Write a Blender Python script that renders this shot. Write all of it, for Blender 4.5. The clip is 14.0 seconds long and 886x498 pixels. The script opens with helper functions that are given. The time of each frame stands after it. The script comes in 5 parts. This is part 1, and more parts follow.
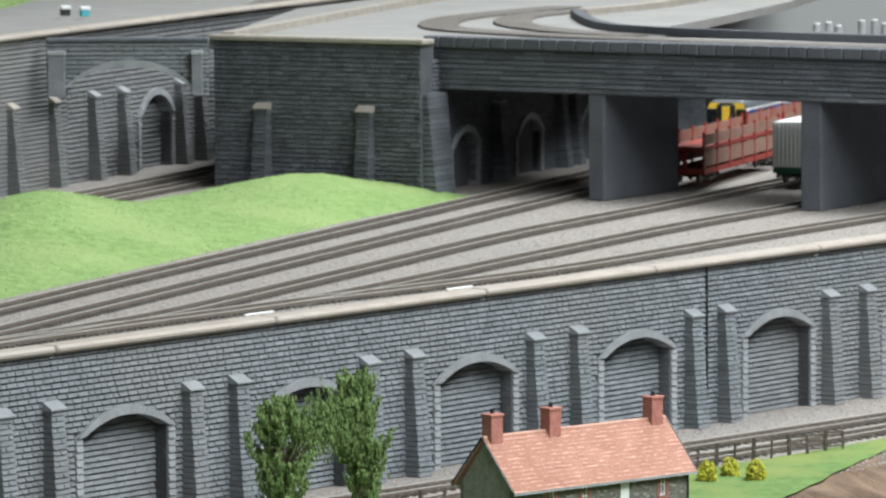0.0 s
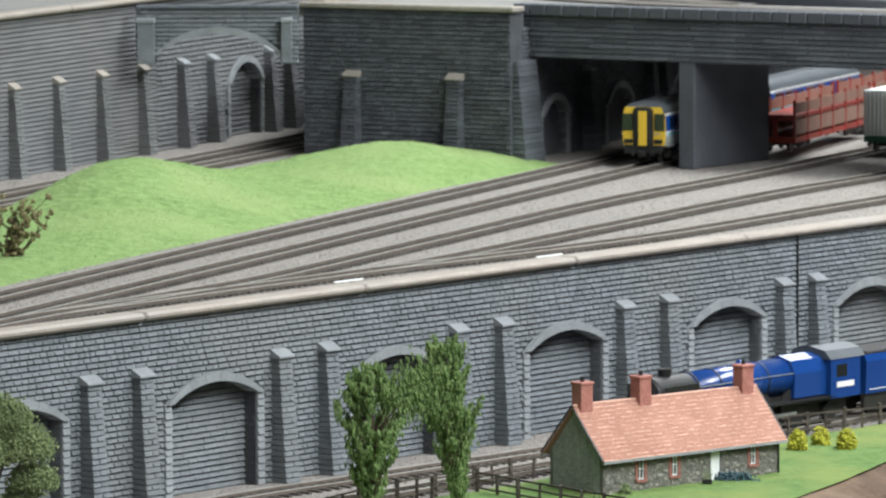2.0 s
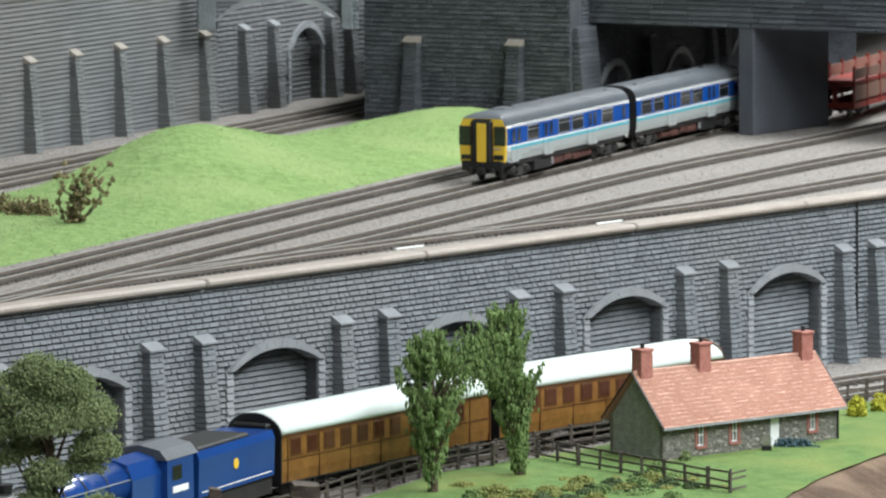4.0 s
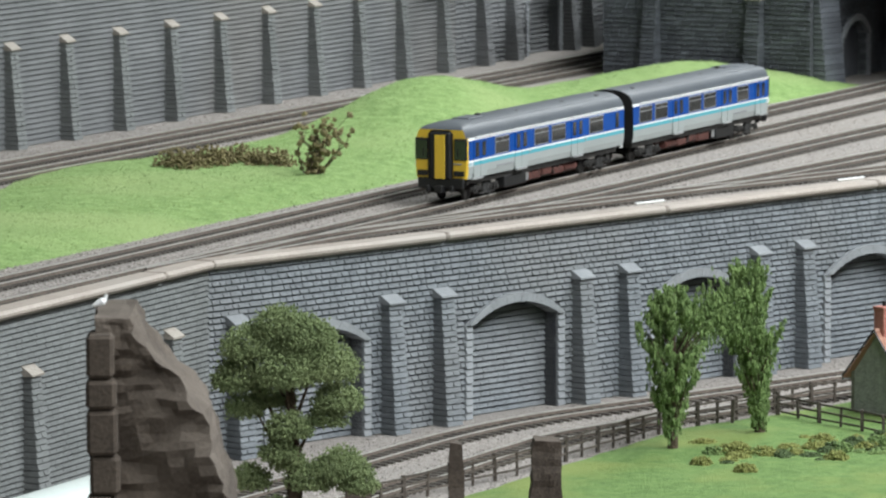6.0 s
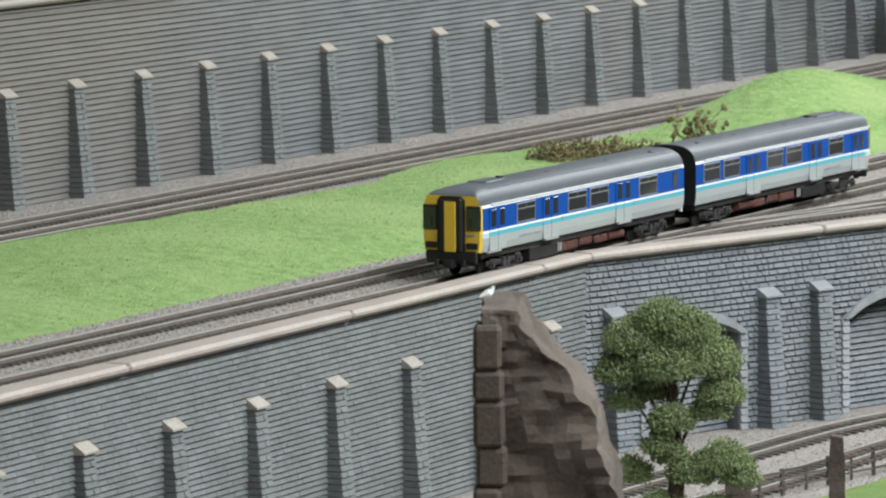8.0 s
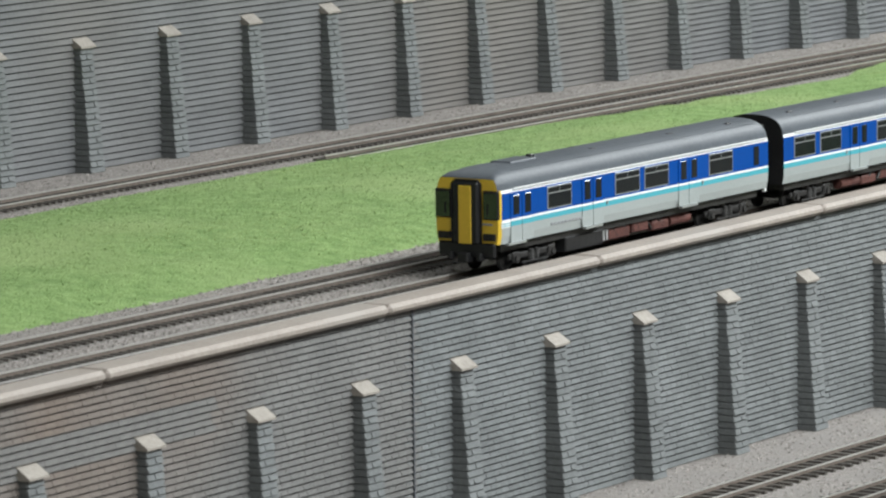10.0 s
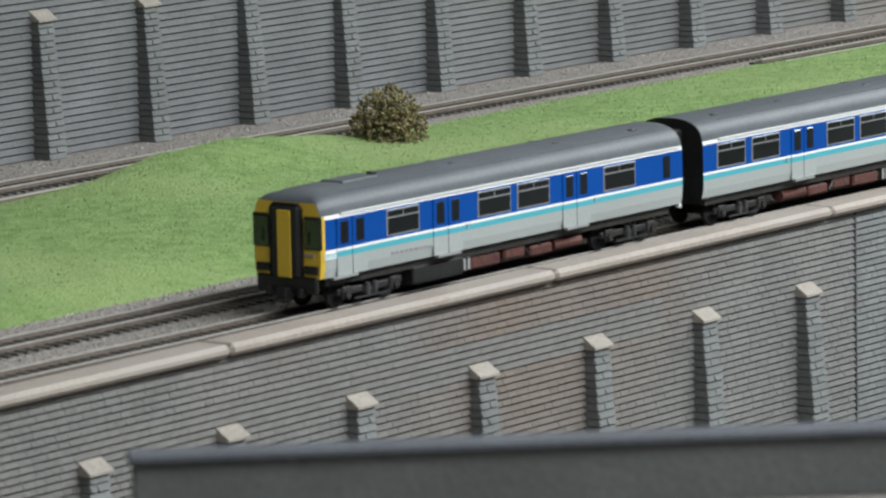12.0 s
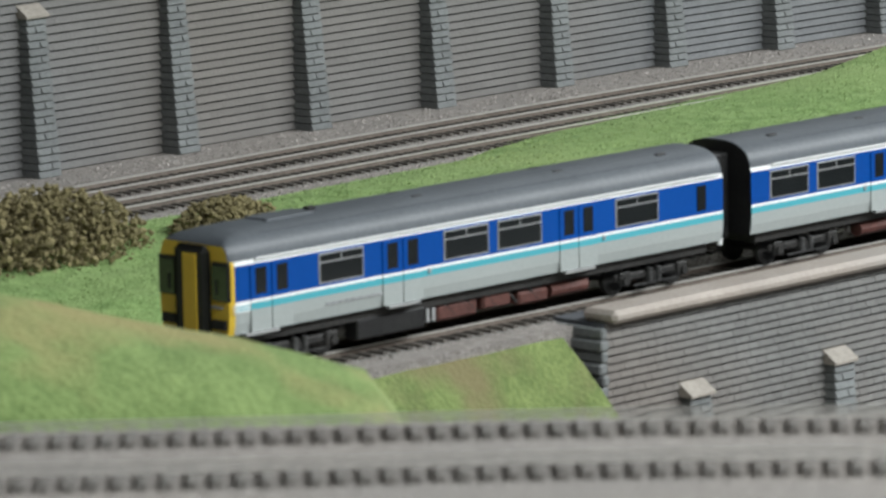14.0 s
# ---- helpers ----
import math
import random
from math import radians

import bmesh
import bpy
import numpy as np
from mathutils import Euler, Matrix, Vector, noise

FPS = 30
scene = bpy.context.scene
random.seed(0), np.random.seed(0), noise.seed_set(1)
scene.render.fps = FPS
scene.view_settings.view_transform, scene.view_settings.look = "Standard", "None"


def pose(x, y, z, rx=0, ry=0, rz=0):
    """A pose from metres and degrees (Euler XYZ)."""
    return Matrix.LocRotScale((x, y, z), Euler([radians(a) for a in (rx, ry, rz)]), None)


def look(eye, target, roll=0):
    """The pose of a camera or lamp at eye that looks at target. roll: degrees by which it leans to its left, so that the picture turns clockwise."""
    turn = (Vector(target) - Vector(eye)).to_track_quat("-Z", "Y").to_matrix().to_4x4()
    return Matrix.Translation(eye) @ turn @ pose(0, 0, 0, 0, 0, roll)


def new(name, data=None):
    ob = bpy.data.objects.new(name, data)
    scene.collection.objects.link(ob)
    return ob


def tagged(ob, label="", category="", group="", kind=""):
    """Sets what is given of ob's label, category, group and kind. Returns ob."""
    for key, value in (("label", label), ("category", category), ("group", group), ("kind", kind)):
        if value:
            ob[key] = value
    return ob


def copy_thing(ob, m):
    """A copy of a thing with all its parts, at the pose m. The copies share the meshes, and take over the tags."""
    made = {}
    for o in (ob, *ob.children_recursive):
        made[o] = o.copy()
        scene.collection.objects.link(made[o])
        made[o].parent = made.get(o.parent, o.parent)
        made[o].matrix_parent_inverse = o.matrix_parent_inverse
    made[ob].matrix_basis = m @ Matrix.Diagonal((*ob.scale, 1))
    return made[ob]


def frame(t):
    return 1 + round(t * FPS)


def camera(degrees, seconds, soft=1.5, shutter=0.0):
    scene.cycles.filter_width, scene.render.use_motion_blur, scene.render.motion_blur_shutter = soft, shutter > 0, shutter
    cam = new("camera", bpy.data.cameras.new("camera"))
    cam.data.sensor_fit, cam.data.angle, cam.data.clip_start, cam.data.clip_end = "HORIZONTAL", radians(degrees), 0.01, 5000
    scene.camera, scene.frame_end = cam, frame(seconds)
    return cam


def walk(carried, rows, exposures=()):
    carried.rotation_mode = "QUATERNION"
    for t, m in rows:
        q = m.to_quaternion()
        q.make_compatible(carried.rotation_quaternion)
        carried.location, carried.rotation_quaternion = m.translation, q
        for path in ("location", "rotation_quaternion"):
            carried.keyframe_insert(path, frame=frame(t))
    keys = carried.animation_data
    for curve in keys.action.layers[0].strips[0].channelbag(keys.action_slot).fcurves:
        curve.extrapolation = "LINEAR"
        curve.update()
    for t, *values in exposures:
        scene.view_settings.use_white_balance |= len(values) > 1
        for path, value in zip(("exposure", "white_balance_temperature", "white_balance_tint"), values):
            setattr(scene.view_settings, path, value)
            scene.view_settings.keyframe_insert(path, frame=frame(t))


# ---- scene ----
cam = camera(9.37, 14.0, soft=2.2)
# a phone's small lens: close things go soft
cam.data.dof.use_dof, cam.data.dof.focus_distance, cam.data.dof.aperture_fstop = True, 2.95, 66
# seconds, eye x y z, pan to the left, pitch, lean
PATH = [
    (0.0, 0.0261, -0.0030, 0.3530, 3.647, -5.221, -0.37),
    (0.5, 0.0238, 0.0013, 0.3518, 3.696, -5.221, -0.36),
    (1.0, 0.0253, 0.0037, 0.3501, 4.017, -5.344, -0.36),
    (1.5, 0.0246, 0.0051, 0.3513, 4.294, -5.471, -0.32),
    (2.0, 0.0243, 0.0065, 0.3507, 4.587, -5.535, -0.34),
    (2.2, 0.0243, 0.0065, 0.3507, 4.671, -5.589, -0.34),
    (4.3, 0.0244, -0.0048, 0.3555, 5.360, -5.955, -0.35),
    (4.5, 0.0250, 0.0025, 0.3513, 5.479, -5.969, -0.29),
    (5.0, 0.0214, 0.0092, 0.3516, 5.914, -6.236, -0.20),
    (5.5, 0.0175, 0.0099, 0.3518, 6.556, -6.354, -0.02),
    (6.0, 0.0129, 0.0123, 0.3540, 7.619, -6.430, -0.09),
    (6.5, 0.0104, 0.0130, 0.3551, 8.452, -6.353, -0.08),
    (7.0, 0.0072, 0.0113, 0.3551, 9.315, -6.245, -0.23),
    (7.2, 0.0052, 0.0109, 0.3549, 9.645, -6.253, -0.28),
    (9.3, -0.0106, 0.0161, 0.3486, 14.716, -7.086, -0.53),
    (9.5, -0.0106, 0.0161, 0.3482, 15.197, -7.185, -0.57),
    (10.0, -0.0114, 0.0162, 0.3474, 16.234, -7.466, -0.69),
    (10.5, -0.0120, 0.0065, 0.3508, 17.125, -7.742, -0.92),
    (11.0, -0.0146, -0.0014, 0.3515, 18.260, -8.016, -1.06),
    (11.5, -0.0176, -0.0070, 0.3510, 19.325, -8.237, -1.04),
    (12.0, -0.0215, -0.0139, 0.3489, 20.563, -8.390, -1.11),
    (12.5, -0.0243, -0.0174, 0.3513, 21.642, -8.428, -1.00),
    (13.0, -0.0362, -0.0218, 0.3501, 23.295, -8.530, -1.13),
    (13.5, -0.0394, -0.0327, 0.3500, 25.829, -8.801, -1.50),
    (14.0, -0.0497, -0.0385, 0.3492, 27.601, -9.378, -1.14),
]


def aim(x, y, z, pan, pitch, lean):
    a, b = radians(pan), radians(pitch)
    eye = Vector((x, y, z))
    return look(eye, eye + Vector((-math.sin(a) * math.cos(b), math.cos(a) * math.cos(b), math.sin(b))), lean)


walk(cam, [(r[0], aim(*r[1:])) for r in PATH], [(0, -0.04), (4, -0.06), (5, -0.14), (7, 0.05), (12, 0.05), (13, 0.13), (14, 0.2)])

# ---- world and room light ----
world = bpy.data.worlds.new("room_air")
scene.world = world
world.use_nodes = True
world.node_tree.nodes["Background"].inputs["Color"].default_value = (0.8, 0.9, 1.0, 1)
world.node_tree.nodes["Background"].inputs["Strength"].default_value = 0.035


def added_light(x, y, z, sx, sy, watts, colour):
    data = bpy.data.lights.new("unseen_area_light", "AREA")
    data.shape, data.size, data.size_y, data.energy, data.color = "RECTANGLE", sx, sy, watts, colour
    ob = new("unseen_area_light", data)
    ob.matrix_world = pose(x, y, z)
    return tagged(ob, "unseen overhead area light added to light the layout", "lamp", "ceiling lights", "structure")


# No fittings in view: right-hand lights follow the shadows, the others are added fill.
for lx, ly, ln, lw in ((0.95, 2.0, 1.0, 64), (1.05, 3.4, 1.4, 66), (0.2, 4.7, 1.2, 38), (0.5, 6.2, 1.2, 20), (-1.6, 4.2, 1.4, 5), (0.75, 0.5, 1.4, 42)):
    added_light(lx, ly, 1.56, 0.45, ln, lw, (0.94, 0.99, 1.0))


# ---- materials ----
def material(name, c1, c2, rough=0.8, metal=0.0, scale=60.0, bump=0.3, fine=600.0, island=0.0, rnd=0.0, c3=None, big=6.0, coat=0.0, spec=0.5):
    """Two scales of noise between two colours, fine relief, an optional third colour in large patches,
    and a lightness that varies from island to island or object to object."""
    m = bpy.data.materials.new(name)
    m.use_nodes = True
    nt = m.node_tree
    n, l = nt.nodes, nt.links
    p = n["Principled BSDF"]
    p.inputs["Roughness"].default_value, p.inputs["Metallic"].default_value = rough, metal
    p.inputs["Coat Weight"].default_value, p.inputs["Specular IOR Level"].default_value = coat, spec
    p.inputs["Coat Roughness"].default_value = 0.15
    tc = n.new("ShaderNodeTexCoord")
    n1 = n.new("ShaderNodeTexNoise")
    n1.inputs["Scale"].default_value, n1.inputs["Detail"].default_value = scale, 6
    n2 = n.new("ShaderNodeTexNoise")
    n2.inputs["Scale"].default_value, n2.inputs["Detail"].default_value = fine, 3
    for q in (n1, n2):
        l.new(tc.outputs["Object"], q.inputs["Vector"])
    add = n.new("ShaderNodeMath")
    add.operation = "ADD"
    l.new(n1.outputs["Fac"], add.inputs[0])
    l.new(n2.outputs["Fac"], add.inputs[1])
    ramp = n.new("ShaderNodeMapRange")
    ramp.inputs["From Min"].default_value, ramp.inputs["From Max"].default_value = 0.7, 1.3
    l.new(add.outputs[0], ramp.inputs["Value"])
    mix = n.new("ShaderNodeMix")
    mix.data_type = "RGBA"
    mix.inputs["A"].default_value, mix.inputs["B"].default_value = (*c1, 1), (*c2, 1)
    l.new(ramp.outputs[0], mix.inputs["Factor"])
    out = mix.outputs["Result"]
    if c3:
        n3 = n.new("ShaderNodeTexNoise")
        n3.inputs["Scale"].default_value, n3.inputs["Detail"].default_value = big, 3
        l.new(tc.outputs["Object"], n3.inputs["Vector"])
        r3 = n.new("ShaderNodeMapRange")
        r3.inputs["From Min"].default_value, r3.inputs["From Max"].default_value = 0.48, 0.66
        l.new(n3.outputs["Fac"], r3.inputs["Value"])
        m3 = n.new("ShaderNodeMix")
        m3.data_type = "RGBA"
        m3.inputs["B"].default_value = (*c3, 1)
        l.new(out, m3.inputs["A"])
        l.new(r3.outputs[0], m3.inputs["Factor"])
        out = m3.outputs["Result"]
    if island or rnd:
        if island:
            src = n.new("ShaderNodeNewGeometry").outputs["Random Per Island"]
        else:
            src = n.new("ShaderNodeObjectInfo").outputs["Random"]
        k = island or rnd
        mr = n.new("ShaderNodeMapRange")
        mr.inputs["To Min"].default_value, mr.inputs["To Max"].default_value = 1 - k, 1 + k
        l.new(src, mr.inputs["Value"])
        hsv = n.new("ShaderNodeHueSaturation")
        l.new(mr.outputs[0], hsv.inputs["Value"])
        l.new(out, hsv.inputs["Color"])
        out = hsv.outputs["Color"]
    l.new(out, p.inputs["Base Color"])
    if bump:
        b = n.new("ShaderNodeBump")
        b.inputs["Strength"].default_value, b.inputs["Distance"].default_value = bump, 0.002
        l.new(add.outputs[0], b.inputs["Height"])
        l.new(b.outputs["Normal"], p.inputs["Normal"])
    return m


STONE = material("grey_cast_stone", (0.11, 0.124, 0.138), (0.205, 0.225, 0.243), 0.65, scale=70, bump=0.4, island=0.10, c3=(0.175, 0.183, 0.189), big=5.0)
# Dark stone of the abutment; under the bridge it also stands in for shade.
STONE_DARK = material("dark_stone_and_shade", (0.05, 0.055, 0.066), (0.112, 0.123, 0.14), 0.75, scale=40, bump=0.35, island=0.25)
STONE_WARM = material("weathered_wall_stone", (0.11, 0.109, 0.105), (0.175, 0.172, 0.165), 0.8, scale=25, bump=0.3, island=0.07, c3=(0.155, 0.122, 0.10), big=3.5)
STONE_PIECE = material("weathered_wall_block", (0.11, 0.109, 0.105), (0.175, 0.172, 0.165), 0.8, scale=25, bump=0.3, rnd=0.07, c3=(0.155, 0.122, 0.10), big=3.5)
STONE_BACK = material("grey_brown_wall_stone", (0.115, 0.12, 0.125), (0.175, 0.18, 0.186), 0.8, scale=25, bump=0.3, island=0.07, c3=(0.16, 0.148, 0.136), big=1.6)
STONE_COOL = material("cool_grey_wall_stone", (0.115, 0.122, 0.122), (0.18, 0.19, 0.19), 0.8, scale=30, bump=0.3, island=0.1)
DARKIRON = material("dark_slate_ironwork", (0.10, 0.108, 0.105), (0.145, 0.153, 0.15), 0.6, scale=40, bump=0.2)
CLAYROOF = material("shaded_tile_underlay", (0.30, 0.14, 0.10), (0.42, 0.22, 0.16), 0.9)
ARCHSTONE = material("smooth_grey_arch_stone", (0.215, 0.23, 0.245), (0.29, 0.305, 0.32), 0.7, scale=60, bump=0.2, rnd=0.06)
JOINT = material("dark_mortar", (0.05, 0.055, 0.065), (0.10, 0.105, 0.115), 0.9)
COPING = material("cream_coping_paint", (0.27, 0.23, 0.20), (0.39, 0.342, 0.302), 0.65, scale=30, c3=(0.335, 0.30, 0.27), big=9, bump=0.12)
CAPSTONE = material("pale_cap_stone", (0.25, 0.225, 0.195), (0.37, 0.335, 0.295), 0.7, scale=80)
BALLAST = material("grey_pink_ballast", (0.20, 0.178, 0.163), (0.40, 0.368, 0.343), 0.95, scale=260, fine=1100, bump=0.8, c3=(0.29, 0.268, 0.252), big=14)
TRACKBED = material("dark_track_ballast", (0.10, 0.092, 0.085), (0.24, 0.218, 0.20), 0.95, scale=300, fine=1200, bump=0.8, c3=(0.15, 0.135, 0.12), big=10)
PALEBED = material("pale_track_ballast", (0.15, 0.147, 0.137), (0.33, 0.305, 0.285), 0.95, scale=300, fine=1200, bump=0.8, c3=(0.22, 0.20, 0.187), big=10)
SLEEPER = material("dark_sleeper_plastic", (0.055, 0.048, 0.042), (0.12, 0.106, 0.092), 0.8, scale=120, island=0.25)
RAIL = material("nickel_silver_rail", (0.50, 0.48, 0.45), (0.66, 0.64, 0.60), 0.35, 0.4, scale=90, bump=0.05)
RAILWEB = material("rusty_rail_web", (0.10, 0.08, 0.065), (0.18, 0.145, 0.12), 0.7)
GRASS = material("green_static_grass", (0.14, 0.25, 0.065), (0.31, 0.45, 0.165), 0.95, scale=110, fine=900, bump=0.9, c3=(0.29, 0.40, 0.15), big=7)
BLADES = material("green_static_fibre", (0.21, 0.325, 0.11), (0.34, 0.475, 0.20), 0.95, scale=90, fine=700, bump=0.0, island=0.12, c3=(0.34, 0.44, 0.165), big=6)
PEBBLE = material("grey_pink_chipping", (0.22, 0.197, 0.182), (0.42, 0.385, 0.36), 0.95, scale=200, bump=0.3, island=0.4)
LAWN = material("cottage_lawn_flock", (0.075, 0.15, 0.032), (0.165, 0.27, 0.075), 0.95, scale=120, fine=900, bump=0.9, c3=(0.19, 0.25, 0.065), big=14)
HILLGRASS = material("olive_hill_flock", (0.10, 0.16, 0.045), (0.21, 0.29, 0.10), 0.95, scale=60, fine=500, bump=0.6, c3=(0.26, 0.24, 0.10), big=20)
BANKGRASS = material("dull_olive_bank_flock", (0.08, 0.12, 0.033), (0.19, 0.245, 0.08), 0.95, scale=60, fine=500, bump=0.6, c3=(0.17, 0.15, 0.07), big=25)
EARTH = material("brown_earth", (0.06, 0.038, 0.024), (0.16, 0.10, 0.065), 0.95, scale=40, bump=0.9, c3=(0.20, 0.135, 0.09), big=16)
ROCK = material("dark_brown_rock", (0.042, 0.032, 0.025), (0.10, 0.078, 0.06), 0.9, scale=30, bump=0.25, c3=(0.12, 0.098, 0.08), big=18)
CONCRETE = material("blue_grey_painted_concrete", (0.062, 0.068, 0.083), (0.10, 0.108, 0.126), 0.75, scale=30, bump=0.2)
ROADTOP = material("pale_grey_baseboard", (0.20, 0.198, 0.195), (0.28, 0.275, 0.265), 0.9, scale=18, bump=0.2)
BACKDROP = material("grey_painted_board", (0.33, 0.345, 0.35), (0.40, 0.41, 0.415), 0.9, scale=6, bump=0.05)
ROOMWALL = material("off_white_room_wall", (0.36, 0.36, 0.35), (0.42, 0.42, 0.41), 0.9, scale=4, bump=0.05)
CARPET = material("brown_grey_carpet", (0.10, 0.09, 0.085), (0.16, 0.145, 0.135), 0.95, scale=40)
BLUE = material("rail_blue_gloss", (0.001, 0.055, 0.27), (0.002, 0.064, 0.31), 0.35, scale=8, bump=0.0, spec=0.22)
CYAN = material("turquoise_stripe", (0.065, 0.36, 0.43), (0.08, 0.39, 0.46), 0.35, scale=8, bump=0.0)
PALEGREY = material("pale_grey_body_paint", (0.32, 0.35, 0.345), (0.37, 0.40, 0.395), 0.4, scale=12, bump=0.0)
WHITE = material("white_paint", (0.78, 0.80, 0.80), (0.86, 0.87, 0.87), 0.4, scale=20, bump=0.0)
ROOFGREY = material("dark_grey_roof_paint", (0.07, 0.08, 0.092), (0.10, 0.112, 0.127), 0.5, scale=30, bump=0.06)
YELLOW = material("warning_yellow", (0.70, 0.46, 0.04), (0.78, 0.52, 0.05), 0.4, scale=20, bump=0.0)
BLACK = material("matt_black_plastic", (0.007, 0.007, 0.008), (0.018, 0.018, 0.018), 0.5, scale=80, bump=0.1)
UNDER = material("dirty_underframe", (0.010, 0.010, 0.010), (0.032, 0.03, 0.028), 0.55, scale=90, bump=0.2)
SPRING = material("grimy_grey_metal", (0.05, 0.05, 0.05), (0.12, 0.12, 0.12), 0.45, 0.5, scale=90, bump=0.1)
OXIDE = material("red_oxide_engine", (0.06, 0.022, 0.018), (0.13, 0.048, 0.038), 0.6, scale=90, bump=0.2)
GLASS = material("dark_tinted_window", (0.006, 0.008, 0.009), (0.016, 0.019, 0.02), 0.08, scale=10, bump=0.0, coat=0.5)
SILVER = material("silver_window_trim", (0.55, 0.57, 0.58), (0.66, 0.67, 0.68), 0.35, 0.7, scale=40, bump=0.0)
RED = material("buffer_beam_red", (0.38, 0.02, 0.018), (0.46, 0.03, 0.025), 0.45, scale=30, bump=0.0)
WAGONRED = material("car_carrier_red", (0.24, 0.025, 0.018), (0.33, 0.045, 0.03), 0.5, scale=60, bump=0.05)
BUFFPANEL = material("faded_buff_panel", (0.22, 0.12, 0.09), (0.32, 0.19, 0.15), 0.6, scale=60, bump=0.05)
TEAK = material("varnished_teak", (0.15, 0.066, 0.016), (0.235, 0.115, 0.03), 0.35, scale=70, fine=300, bump=0.05, coat=0.2)
TEAKDARK = material("dark_teak_moulding", (0.06, 0.022, 0.008), (0.10, 0.04, 0.014), 0.4, scale=70, bump=0.05)
ROOFWHITE = material("white_coach_roof", (0.52, 0.58, 0.565), (0.58, 0.64, 0.62), 0.5, scale=40, bump=0.03)
LOCOBLUE = material("express_blue_gloss", (0.007, 0.042, 0.19), (0.009, 0.052, 0.23), 0.25, scale=20, bump=0.0, coat=0.4)
TILE = material("orange_clay_tile", (0.40, 0.205, 0.15), (0.60, 0.36, 0.285), 0.75, scale=160, bump=0.2, island=0.13)
BRICKRED = material("red_chimney_brick", (0.27, 0.10, 0.08), (0.40, 0.17, 0.14), 0.8, scale=150, island=0.2)
RUBBLE = material("grey_rubble_stone", (0.10, 0.10, 0.09), (0.24, 0.23, 0.20), 0.9, scale=220, fine=700, bump=0.8)
SLATEGREY = material("grey_render_gable", (0.25, 0.26, 0.25), (0.40, 0.41, 0.395), 0.9, scale=200, bump=0.7)
GREYTRIM = material("grey_gutter", (0.26, 0.27, 0.28), (0.34, 0.35, 0.36), 0.6)
TIMBER = material("weathered_dark_timber", (0.045, 0.035, 0.028), (0.12, 0.10, 0.085), 0.85, scale=120, bump=0.4, rnd=0.25)
LEAF = material("poplar_leaf_foam", (0.085, 0.145, 0.045), (0.20, 0.285, 0.10), 0.9, scale=120, fine=500, bump=0.2, island=0.18)
LEAFDARK = material("dark_green_foliage", (0.13, 0.18, 0.075), (0.25, 0.305, 0.14), 0.9, scale=50, fine=500, bump=0.2, island=0.1)
LEAFYELLOW = material("yellow_green_shrub", (0.30, 0.30, 0.02), (0.52, 0.50, 0.06), 0.9, scale=200, bump=0.5, island=0.3)
LEAFBROWN = material("dry_brown_scrub", (0.13, 0.11, 0.05), (0.27, 0.23, 0.115), 0.95, scale=60, bump=0.5, island=0.2)
FLOWERBLUE = material("blue_green_planting", (0.03, 0.07, 0.09), (0.08, 0.14, 0.16), 0.9, scale=200, island=0.4)
MOSS = material("olive_moss", (0.13, 0.15, 0.04), (0.28, 0.29, 0.09), 0.95, scale=200, bump=0.4, island=0.15)
BUSHDARK = material("deep_green_bush", (0.035, 0.06, 0.022), (0.09, 0.13, 0.05), 0.95, scale=150, bump=0.4, island=0.2)
BARK = material("brown_bark", (0.05, 0.035, 0.022), (0.12, 0.085, 0.055), 0.9, scale=120, bump=0.8)


# ---- mesh helpers ----
def part(name, bm, mat, parent=None, label="", smooth=False):
    me = bpy.data.meshes.new(name)
    bm.to_mesh(me)
    bm.free()
    for m in mat if isinstance(mat, (list, tuple)) else [mat]:
        me.materials.append(m)
    if smooth:
        me.polygons.foreach_set("use_smooth", [True] * len(me.polygons))
    ob = new(name, me)
    if parent:
        ob.parent = parent
    if label:
        ob["label"] = label
    return ob


def thing(name, m, label, category, group="", kind=""):
    ob = new(name)
    ob.matrix_basis = m
    return tagged(ob, label, category, group, kind)


def box(bm, x0, x1, y0, y1, z0, z1, bevel=0.0, mi=0, tilt=None):
    vs = [bm.verts.new((x, y, z)) for z in (z0, z1) for x, y in ((x0, y0), (x1, y0), (x1, y1), (x0, y1))]
    fs = [bm.faces.new([vs[i] for i in q]) for q in ((3, 2, 1, 0), (4, 5, 6, 7), (0, 1, 5, 4), (1, 2, 6, 5), (2, 3, 7, 6), (3, 0, 4, 7))]
    for f in fs:
        f.material_index = mi
    if tilt:
        bmesh.ops.transform(bm, matrix=tilt, verts=vs)
    if bevel:
        bmesh.ops.bevel(bm, geom=list({e for f in fs for e in f.edges}), offset=bevel, segments=1, affect="EDGES")
    return bm


def boxes(*rows, bevel=0.0):
    bm = bmesh.new()
    for r in rows:
        box(bm, *r, bevel=bevel)
    return bm


def extrude_outline(pts, axis, a, b, mi=0, bm=None):
    """A prism over a closed outline. axis 'y': outline is (x, z) and runs from y=a to y=b; 'x': (y, z); 'z': (x, y)."""
    bm = bm or bmesh.new()
    put = {"y": lambda p, t: (p[0], t, p[1]), "x": lambda p, t: (t, p[0], p[1]), "z": lambda p, t: (p[0], p[1], t)}[axis]
    va = [bm.verts.new(put(p, a)) for p in pts]
    vb = [bm.verts.new(put(p, b)) for p in pts]
    n = len(pts)
    fs = [bm.faces.new(va), bm.faces.new(vb[::-1])]
    for i in range(n):
        fs.append(bm.faces.new((va[i], vb[i], vb[(i + 1) % n], va[(i + 1) % n])))
    for f in fs:
        f.material_index = mi
    bmesh.ops.recalc_face_normals(bm, faces=fs)
    return bm


